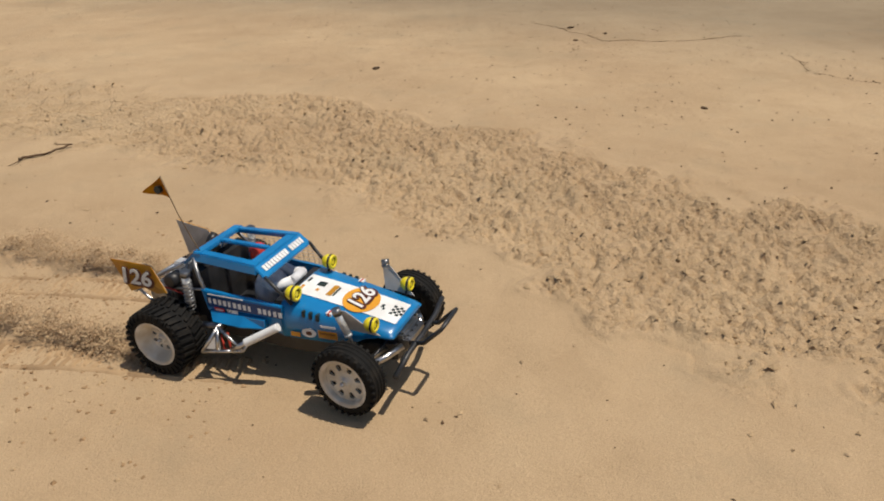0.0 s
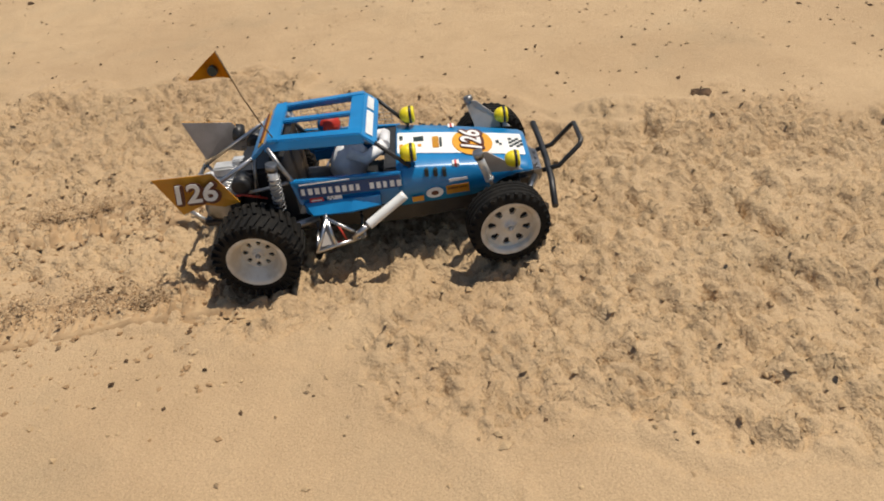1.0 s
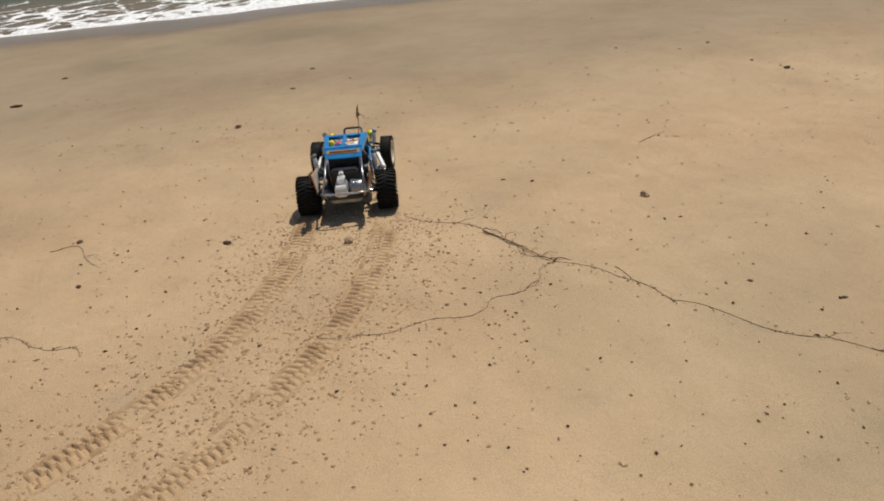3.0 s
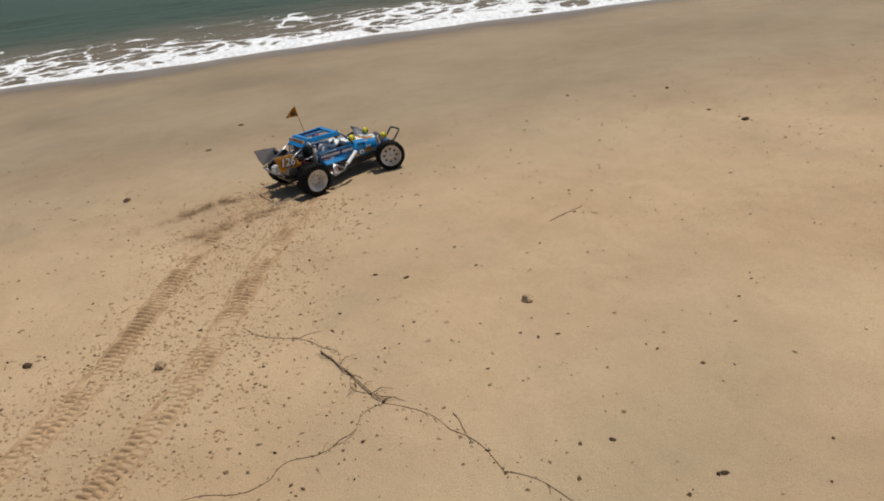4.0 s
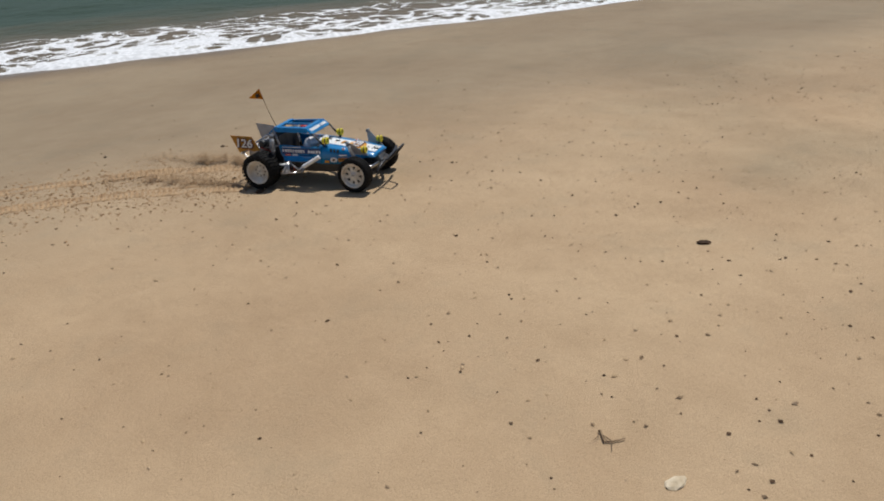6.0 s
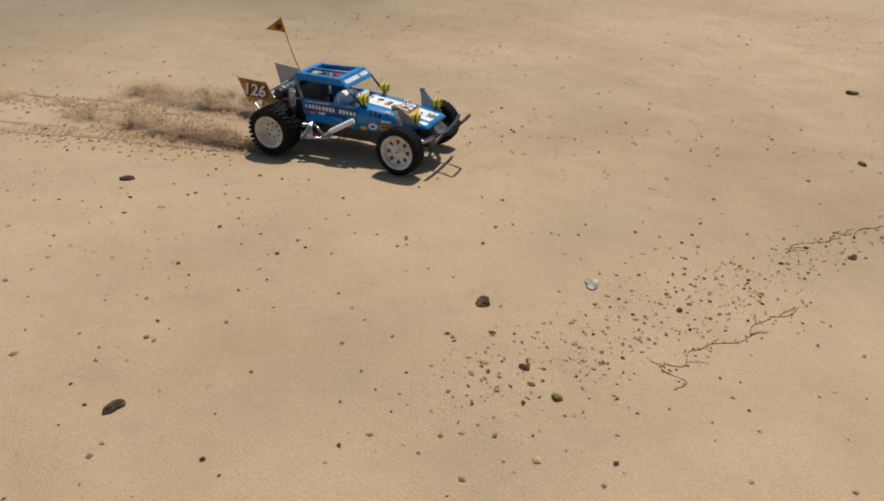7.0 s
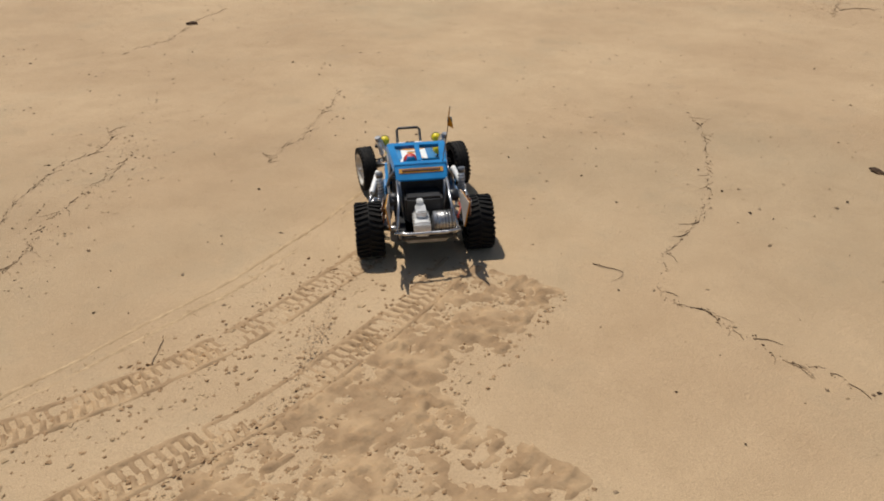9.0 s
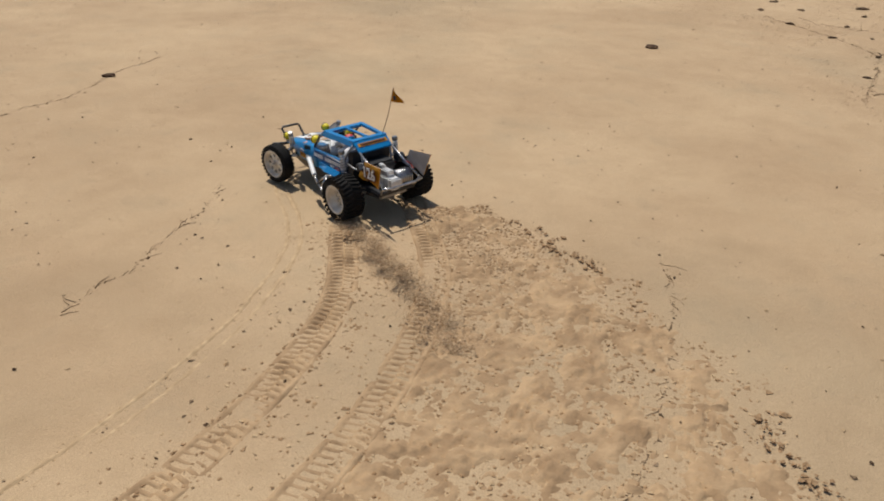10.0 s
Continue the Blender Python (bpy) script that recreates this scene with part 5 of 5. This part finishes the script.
# ---- what lies on the beach ----
def scatter():
    rng = np.random.RandomState(17)
    n = 105000
    x, y = rng.uniform(-2.5, 8.5, n), rng.uniform(-8.5, 4.5, n)
    sea_d = x * SEA_N.x + y * SEA_N.y
    dens = 0.5 + 0.5 * smooth(-0.1, 0.5, value_noise(x * 1.1, y * 1.1, 61)) + 0.7 * smooth(0.2, 0.6, value_noise(x * 3.1, y * 2.6, 62))
    dens *= ((1 - smooth(2.2, 3.6, sea_d)) * 0.9 + 0.02) * (1 - 0.55 * smooth(1.2, 2.8, -y)) * (0.35 + 0.65 * smooth(0.2, 1.0, x + y * 0.4))
    dens *= 1 - 0.9 * churn(x, y)
    keep = rng.uniform(0, 1.4, n) < dens
    x, y = x[keep], y[keep]
    r = np.clip(rng.lognormal(-6.35, 0.50, len(x)), 0.0007, 0.0034)
    kind = rng.choice([0, 0, 0, 1, 1, 1, 2, 4, 4, 4], len(x))
    # thicker drifts of bits
    for cx, cy, ex, ey, wide, count in ((3.92, -1.58, 4.33, -1.95, 0.050, 650), (4.33, -1.95, 4.60, -2.25, 0.025, 160), (4.75, -2.40, 5.2, -2.75, 0.04, 90), (3.3, 1.75, 2.5, 2.55, 0.14, 120), (4.2, 0.2, 4.7, -0.6, 0.12, 120), (5.8, -7.95, 4.7, -7.1, 0.16, 1300), (4.75, -7.0, 4.45, -6.3, 0.10, 300), (0.45, 3.2, 1.2, 2.7, 0.10, 160), (4.3, -6.3, 5.7, -8.2, 0.25, 900), (2.3, 0.75, 2.75, 0.1, 0.14, 800), (2.0, 0.45, 2.5, 0.0, 0.12, 500), (1.75, -0.15, 2.4, -0.75, 0.16, 700), (4.7, -3.4, 5.3, -3.95, 0.06, 300), (0.2, 2.9, 1.3, 2.3, 0.10, 200), (3.0, 1.3, 2.3, 1.75, 0.10, 220), (4.75, -7.2, 5.6, -8.7, 0.22, 700)):
        u = rng.uniform(0, 1, count)
        x = np.concatenate([x, cx + (ex - cx) * u + rng.normal(0, wide, count)])
        y = np.concatenate([y, cy + (ey - cy) * u + rng.normal(0, wide, count)])
        r = np.concatenate([r, np.clip(rng.lognormal(-6.45, 0.5, count), 0.0006, 0.0030)])
        kind = np.concatenate([kind, rng.choice([0, 1, 1, 2, 4, 4, 4, 4], count)])
    z = ground_height(x, y) + r * 0.35
    ob = lump_mesh("beach_grit", np.stack([x, y, z, r, kind], -1), [M_DARK, M_TWIG, M_STONE, M_SHELL, M_CRUMB], 0.7)
    tagged(ob, "scattered dark grit, wood crumbs and shell bits on the sand", "grit", kind="stuff")
    # crumbs of sand in the churned ruts
    n = 110000
    x, y = rng.uniform(-2.6, 2.2, n), rng.uniform(-1.1, 3.2, n)
    c = churn(x, y)
    keep = rng.uniform(0, 1, n) < c * (0.35 + 0.6 * smooth(-0.3, 0.5, value_noise(x * 8, y * 8, 66)))
    x, y = x[keep], y[keep]
    r = np.clip(rng.lognormal(-6.2, 0.45, len(x)), 0.0008, 0.0055)
    z = ground_height(x, y) + r * 0.15
    ob = lump_mesh("sand_crumbs", np.stack([x, y, z, r, np.zeros(len(x))], -1), [M_CRUMB], 0.8)
    tagged(ob, "clods of churned damp sand in old ruts", "sand clods", kind="stuff")


scatter()


def stone(x, y, r, mat_, name, label, category, flat=0.65, seed=1, stretch=1.3, turn=0.0, rough=1.0):
    rng = random.Random(seed)
    bm = bmesh.new()
    bmesh.ops.create_icosphere(bm, subdivisions=2, radius=1.0)
    off = Vector((rng.uniform(0, 50), rng.uniform(0, 50), rng.uniform(0, 50)))
    for v in bm.verts:
        v.co *= 1 + 0.42 * noise.noise(v.co * 1.3 + off) + 0.22 * noise.noise(v.co * 3.2 + off)
        v.co = Vector((v.co.x * stretch, v.co.y, v.co.z * flat)) * r
    for f in bm.faces:
        f.smooth = rough < 0.5
    ob = thing(name, bm, mat_, label, category, category + "s on the sand")
    ob.matrix_world = pose(x, y, height_at(x, y) + r * flat * 0.45, 0, 0, turn)


def bits():
    for i, (x, y, r) in enumerate(((1.40, 0.41, 0.014), (2.90, 1.38, 0.014), (2.37, 0.67, 0.010), (2.64, 2.48, 0.018), (4.28, 0.13, 0.014), (-0.20, 2.39, 0.014), (0.70, 1.82, 0.010), (3.89, -4.81, 0.014), (5.38, -6.46, 0.030), (6.30, -4.61, 0.022), (4.33, -0.91, 0.012), (3.83, -1.25, 0.010), (4.12, -1.57, 0.013), (1.395, 0.415, 0.011), (2.55, 2.58, 0.012), (3.31, 1.61, 0.008), (2.19, 0.97, 0.009), (2.09, 0.76, 0.007), (2.95, 0.37, 0.0045), (2.97, 0.30, 0.005), (4.38, 0.83, 0.007), (4.34, 0.27, 0.007), (3.57, 1.80, 0.009), (2.98, 2.82, 0.011), (4.56, 0.52, 0.009), (2.78, -0.27, 0.0045), (2.80, -0.41, 0.005), (4.80, -2.17, 0.010), (5.33, -2.70, 0.015), (5.35, -2.28, 0.016), (4.39, -2.06, 0.008), (4.38, -2.43, 0.006), (4.00, -1.64, 0.007), (4.53, -2.29, 0.006), (4.17, -1.81, 0.005), (0.57, 3.07, 0.012), (0.68, 2.91, 0.013), (0.54, 2.79, 0.010), (5.26, -7.46, 0.020), (4.98, -7.26, 0.016), (4.70, -6.99, 0.014), (5.55, -7.75, 0.022), (5.40, -7.90, 0.018), (5.20, -8.20, 0.024), (5.05, -7.60, 0.017), (4.85, -7.35, 0.015), (4.60, -6.60, 0.012), (5.62, -8.05, 0.020), (5.10, -7.95, 0.016))):
        stone(x, y, r * 0.72, M_DARK, "driftwood_chip", "dark brown chip of driftwood lying on sand", "driftwood chip", 0.45, 100 + i, 1.3 + 0.5 * (i % 4) / 3, i * 47)
    stone(3.68, -0.99, 0.0085, M_CREAM, "wood_chip", "pale cream chip of wood lying on sand", "wood chip", 0.4, 210, 1.7, 150)
    for i, (x, y, r) in enumerate(((3.02, 0.04, 0.013), (2.51, 0.44, 0.012), (4.25, -2.33, 0.008))):
        stone(x, y, r * 0.8, M_STONE, "pebble", "small tan pebble lying on sand", "pebble", 0.8, 200 + i, 1.1, i * 31)
    stone(4.20, -1.70, 0.0085, M_SHELL, "shell", "broken grey and white shell on sand", "shell", 0.5, 301, 1.3, 20)
    stone(4.07, -2.74, 0.0105, M_TWIG, "driftwood_block", "small brown block of driftwood on sand", "driftwood", 0.9, 303, 1.1, 25)
    stone(3.96, -1.68, 0.0055, M_WEED, "weed_scrap", "yellow green scrap of seaweed", "seaweed", 0.6, 302, 1.2, 60)


bits()


def twig(pts, r, mat_=M_TWIG, seed=0, hairs=0):
    """A thin bent stem lying on the sand, with short side shoots."""
    rng = random.Random(seed)
    dense = []
    for _ in range(2):
        cut = [pts[0]]
        for (ax, ay), (bx, by) in zip(pts, pts[1:]):
            cut += [(ax * 0.75 + bx * 0.25, ay * 0.75 + by * 0.25), (ax * 0.25 + bx * 0.75, ay * 0.25 + by * 0.75)]
        pts = cut + [pts[-1]]
    for (ax, ay), (bx, by) in zip(pts, pts[1:]):
        steps = max(1, int(math.hypot(bx - ax, by - ay) / 0.015))
        for k in range(steps):
            u = k / steps
            dense.append((ax + (bx - ax) * u + rng.gauss(0, 0.0010), ay + (by - ay) * u + rng.gauss(0, 0.0010)))
    dense.append(pts[-1])
    bm = bmesh.new()
    line = [Vector((x, y, height_at(x, y) + r * rng.uniform(0.3, 1.1))) for x, y in dense]
    r *= 0.45
    add_tube(bm, line, r, 5, 0, 0.5)
    for _ in range(hairs):
        p = rng.choice(line)
        a = rng.uniform(0, math.tau)
        l = rng.uniform(0.012, 0.05)
        q = p + Vector((math.cos(a), math.sin(a), 0)) * l
        mid = p.lerp(q, 0.5) + Vector((-math.sin(a), math.cos(a), 0)) * l * 0.2 + Vector((0, 0, 0.002))
        add_tube(bm, [p, mid, q], r * 0.5, 4, 0, 0.4)
    thing("twig", bm, mat_, "thin dry brown twig lying on the sand", "twig", "twigs on the beach")


def wrack(pts, seed, stem):
    """A thin strand line: fine broken stems and crumbs left by the tide."""
    rng = np.random.RandomState(seed)
    bm = bmesh.new()
    for (ax, ay), (bx, by) in zip(pts, pts[1:]):
        run = math.hypot(bx - ax, by - ay)
        wav = rng.uniform(-0.012, 0.012, 2)
        s = 0.0
        if stem < 0.4:
            lane = []
            for j in range(9):
                u = j / 8
                off = math.sin(u * math.pi) * wav[0] + math.sin(u * 2 * math.pi) * wav[1]
                px, py = ax + (bx - ax) * u - (by - ay) / run * off, ay + (by - ay) * u + (bx - ax) / run * off
                lane.append((px, py, height_at(px, py) + 0.0006))
            add_tube(bm, lane, 0.0005, 5)
        while s < run:
            u = s / run
            off = math.sin(u * math.pi) * wav[0] + math.sin(u * 2 * math.pi) * wav[1]
            x, y = ax + (bx - ax) * u - (by - ay) / run * off, ay + (by - ay) * u + (bx - ax) / run * off
            for _ in range(2):
                px, py = x + rng.normal(0, 0.004), y + rng.normal(0, 0.004)
                clod(bm, random.Random(rng.randint(1 << 30)), (px, py, height_at(px, py) + 0.0003), abs(rng.normal(0.0010, 0.0007)) + 0.0004, int(rng.randint(0, 3) == 0))
            if rng.uniform() < stem:
                a = math.atan2(by - ay, bx - ax) + rng.normal(0, 0.45)
                l = rng.uniform(0.012, 0.045)
                q = [(x + math.cos(a) * l * v - math.sin(a) * l * 0.12 * math.sin(v * 3), y + math.sin(a) * l * v + math.cos(a) * l * 0.12 * math.sin(v * 3)) for v in (0, 0.5, 1)]
                add_tube(bm, [(cx, cy, height_at(cx, cy) + 0.0008) for cx, cy in q], rng.uniform(0.0003, 0.0008), 4, int(rng.randint(0, 3) == 0), 0.5)
            s += rng.uniform(0.006, 0.016)
    thing("strand_line", bm, [M_TWIG, M_DARK], "thin line of twig crumbs left by the tide on sand", "strand line", "strand lines", "stuff")


def twigs():
    wrack([(2.22, 0.24), (2.28, 0.18), (2.36, 0.12), (2.46, 0.05), (2.55, 0.03), (2.66, 0.04)], 1, 0.15)
    wrack([(2.67, 0.43), (2.71, 0.25), (2.68, 0.14), (2.66, 0.04), (2.67, -0.08), (2.65, -0.19), (2.65, -0.33), (2.67, -0.42), (2.69, -0.6)], 2, 0.15)
    twig([(2.70, 0.24), (2.68, 0.14), (2.66, 0.04)], 0.0040, M_TWIG, 3, 10)
    twig([(2.70, -0.06), (2.68, -0.10), (2.66, -0.13)], 0.0016, M_TWIG, 4)
    twig([(2.13, 0.98), (2.19, 0.96), (2.15, 0.86), (2.15, 0.80)], 0.0017, M_TWIG, 5, 2)
    wrack([(1.77, 0.78), (1.87, 0.75), (1.92, 0.70), (1.95, 0.60), (1.98, 0.52)], 6, 0.30)
    twig([(4.72, -7.05), (4.68, -7.03), (4.64, -7.05)], 0.0045, M_DARK, 31)
    twig([(4.50, -6.38), (4.47, -6.45), (4.42, -6.48), (4.40, -6.45)], 0.0035, M_TWIG, 32, 4)
    twig([(3.36, 0.22), (3.47, 0.20)], 0.0020, M_TWIG, 7)
    twig([(3.73, -0.89), (3.71, -0.90), (3.73, -0.92)], 0.0035, M_TWIG, 8, 2)
    twig([(4.76, -2.43), (4.81, -2.48), (4.82, -2.54)], 0.0020, M_TWIG, 11)
    twig([(5.16, -2.60), (5.11, -2.67), (5.03, -2.68)], 0.0020, M_TWIG, 12)
    twig([(3.97, -2.24), (3.97, -2.25), (3.98, -2.27)], 0.0016, M_TWIG, 15)
    twig([(3.90, -2.05), (3.91, -2.06), (3.91, -2.07)], 0.0014, M_TWIG, 16)
    twig([(4.53, -3.19), (4.50, -3.23), (4.41, -3.23), (4.37, -3.24)], 0.0018, M_TWIG, 17, 1)
    twig([(4.33, -3.22), (4.28, -3.20), (4.22, -3.19)], 0.0018, M_TWIG, 18, 1)
    twig([(4.11, -3.15), (4.06, -3.13), (4.01, -3.09)], 0.0020, M_TWIG, 19, 3)
    wrack([(5.14, -3.85), (4.84, -3.53), (4.72, -3.43)], 20, 0.5)
    twig([(4.28, -2.28), (4.31, -2.30)], 0.0016, M_TWIG, 21)
    twig([(4.25, -2.28), (4.31, -2.33)], 0.0016, M_TWIG, 22)
    twig([(6.30, -3.19), (6.05, -3.20), (5.79, -3.08)], 0.0028, M_TWIG, 23, 6)
    wrack([(4.32, -4.87), (4.13, -4.59), (4.06, -4.42), (4.02, -4.21), (3.98, -4.12), (3.92, -4.11), (3.83, -4.10), (3.75, -4.09), (3.67, -4.09)], 24, 0.5)
    wrack([(4.96, -3.52), (5.14, -3.67), (5.22, -3.81), (5.31, -3.90)], 25, 0.5)
    twig([(4.37, -3.53), (4.42, -3.57)], 0.0018, M_TWIG, 26)
    twig([(4.09, -4.12), (4.04, -4.13)], 0.0020, M_DARK, 27, 1)
    wrack([(4.85, -4.02), (4.89, -4.08), (4.93, -4.17), (5.05, -4.33), (5.18, -4.46)], 28, 0.5)
    twig([(-0.97, 1.57), (-0.92, 1.60), (-0.87, 1.63)], 0.0075, M_DARK, 29, 2)
    twig([(1.38, 0.41), (1.41, 0.42)], 0.0035, M_DARK, 30)
    wrack([(4.01, -1.80), (4.05, -1.79), (4.09, -1.83), (4.14, -1.89), (4.19, -1.92), (4.23, -1.96)], 41, 0.35)
    wrack([(4.38, -1.97), (4.47, -2.05), (4.51, -2.12), (4.58, -2.18), (4.60, -2.29)], 42, 0.35)
    wrack([(6.57, -3.39), (6.29, -3.20), (6.01, -3.18), (5.79, -3.08), (5.54, -2.97), (5.37, -2.87), (5.05, -2.69)], 43, 0.22)
    wrack([(0.43, 3.28), (0.55, 2.97), (0.64, 2.77), (0.91, 2.72), (1.13, 2.74)], 44, 0.38)
    wrack([(1.17, 2.37), (1.12, 2.13), (1.29, 2.02)], 45, 0.5)
    wrack([(6.05, -4.22), (6.11, -4.42), (6.30, -4.61), (6.47, -4.85)], 46, 0.6)
    wrack([(5.80, -7.93), (5.26, -7.46), (4.98, -7.26), (4.70, -6.99), (4.48, -6.26)], 47, 0.9)
    wrack([(5.54, -7.93), (5.20, -7.60), (4.86, -7.51)], 31, 0.5)


twigs()


# ---- what moves ----
def motions():
    steps = [k / 10 for k in range(101)]
    walk(CARROOT, [(t, pose(*car_at(t)[:2], 0.0, 0, 0, car_at(t)[2])) for t in steps])
    # rolling and steering
    roll, last = 0.0, car_at(0)
    rows = {w.name: [] for w in WHEELS}
    for k in range(301):
        t = k / 30
        now = car_at(t)
        run = math.hypot(now[0] - last[0], now[1] - last[1])
        roll += min(run / 0.0425, 1.45)
        last = now
        rate = (car_at(min(t + 0.1, 10))[2] - car_at(max(t - 0.1, 0))[2]) / 0.2
        speed = max(0.5, math.hypot(*(a - b for a, b in zip(car_at(min(t + 0.1, 10))[:2], car_at(max(t - 0.1, 0))[:2]))) / 0.2)
        steer = max(-22.0, min(22.0, math.degrees(math.atan(0.254 * radians(rate) / speed))))
        for w in WHEELS:
            front = w.name.startswith("front")
            m = Matrix.Translation(w.location.copy()) @ Matrix.Rotation(radians(steer) if front else 0.0, 4, "Z") @ Matrix.Rotation(roll, 4, "Y")
            rows[w.name].append((t, m))
    for w in WHEELS:
        walk(w, rows[w.name])
    # spray follows the wheels and settles
    drop = [(0, 0.0), (0.8, 0.0), (1.1, -0.035), (2.2, -0.03), (3.4, -0.05), (3.9, -0.03), (4.3, -0.020), (5.2, -0.022), (6.2, -0.018), (7.2, 0.0), (7.8, 0.0), (8.1, -0.05), (8.6, -0.045), (9.4, -0.045), (9.75, -0.016), (10, -0.014)]
    for ob, sink in zip(SPRAYS, (0.030, 0.0)):
        walk(ob, [(t, pose(*car_at(t)[:2], float(np.interp(t, [d[0] for d in drop], [d[1] for d in drop])) - sink * float(smooth(8.5, 9.5, t)), 0, 0, car_at(t)[2] + float(np.interp(t, (8.2, 9.0, 10), (0, -20, -14))))) for t in steps])
    # the wash creeps in
    walk(SEA, [(0, sea_pose(5.66)), (2, sea_pose(5.68)), (3.5, sea_pose(5.54)), (4.5, sea_pose(5.34)), (5.5, sea_pose(5.27)), (6.2, sea_pose(5.18)), (8, sea_pose(5.15)), (10, sea_pose(5.4))])
    for ob, t0, cx, cy in TRACKS:
        if t0 > 0.06:
            low, up = pose(cx, cy, -0.04), pose(cx, cy, 0)
            walk(ob, [(0, low), (max(t0 - 0.05, 0.0), low), (t0 + 0.03, up), (10, up)] if t0 < 9.9 else [(0, low), (t0 - 0.05, low), (10, up)])


motions()
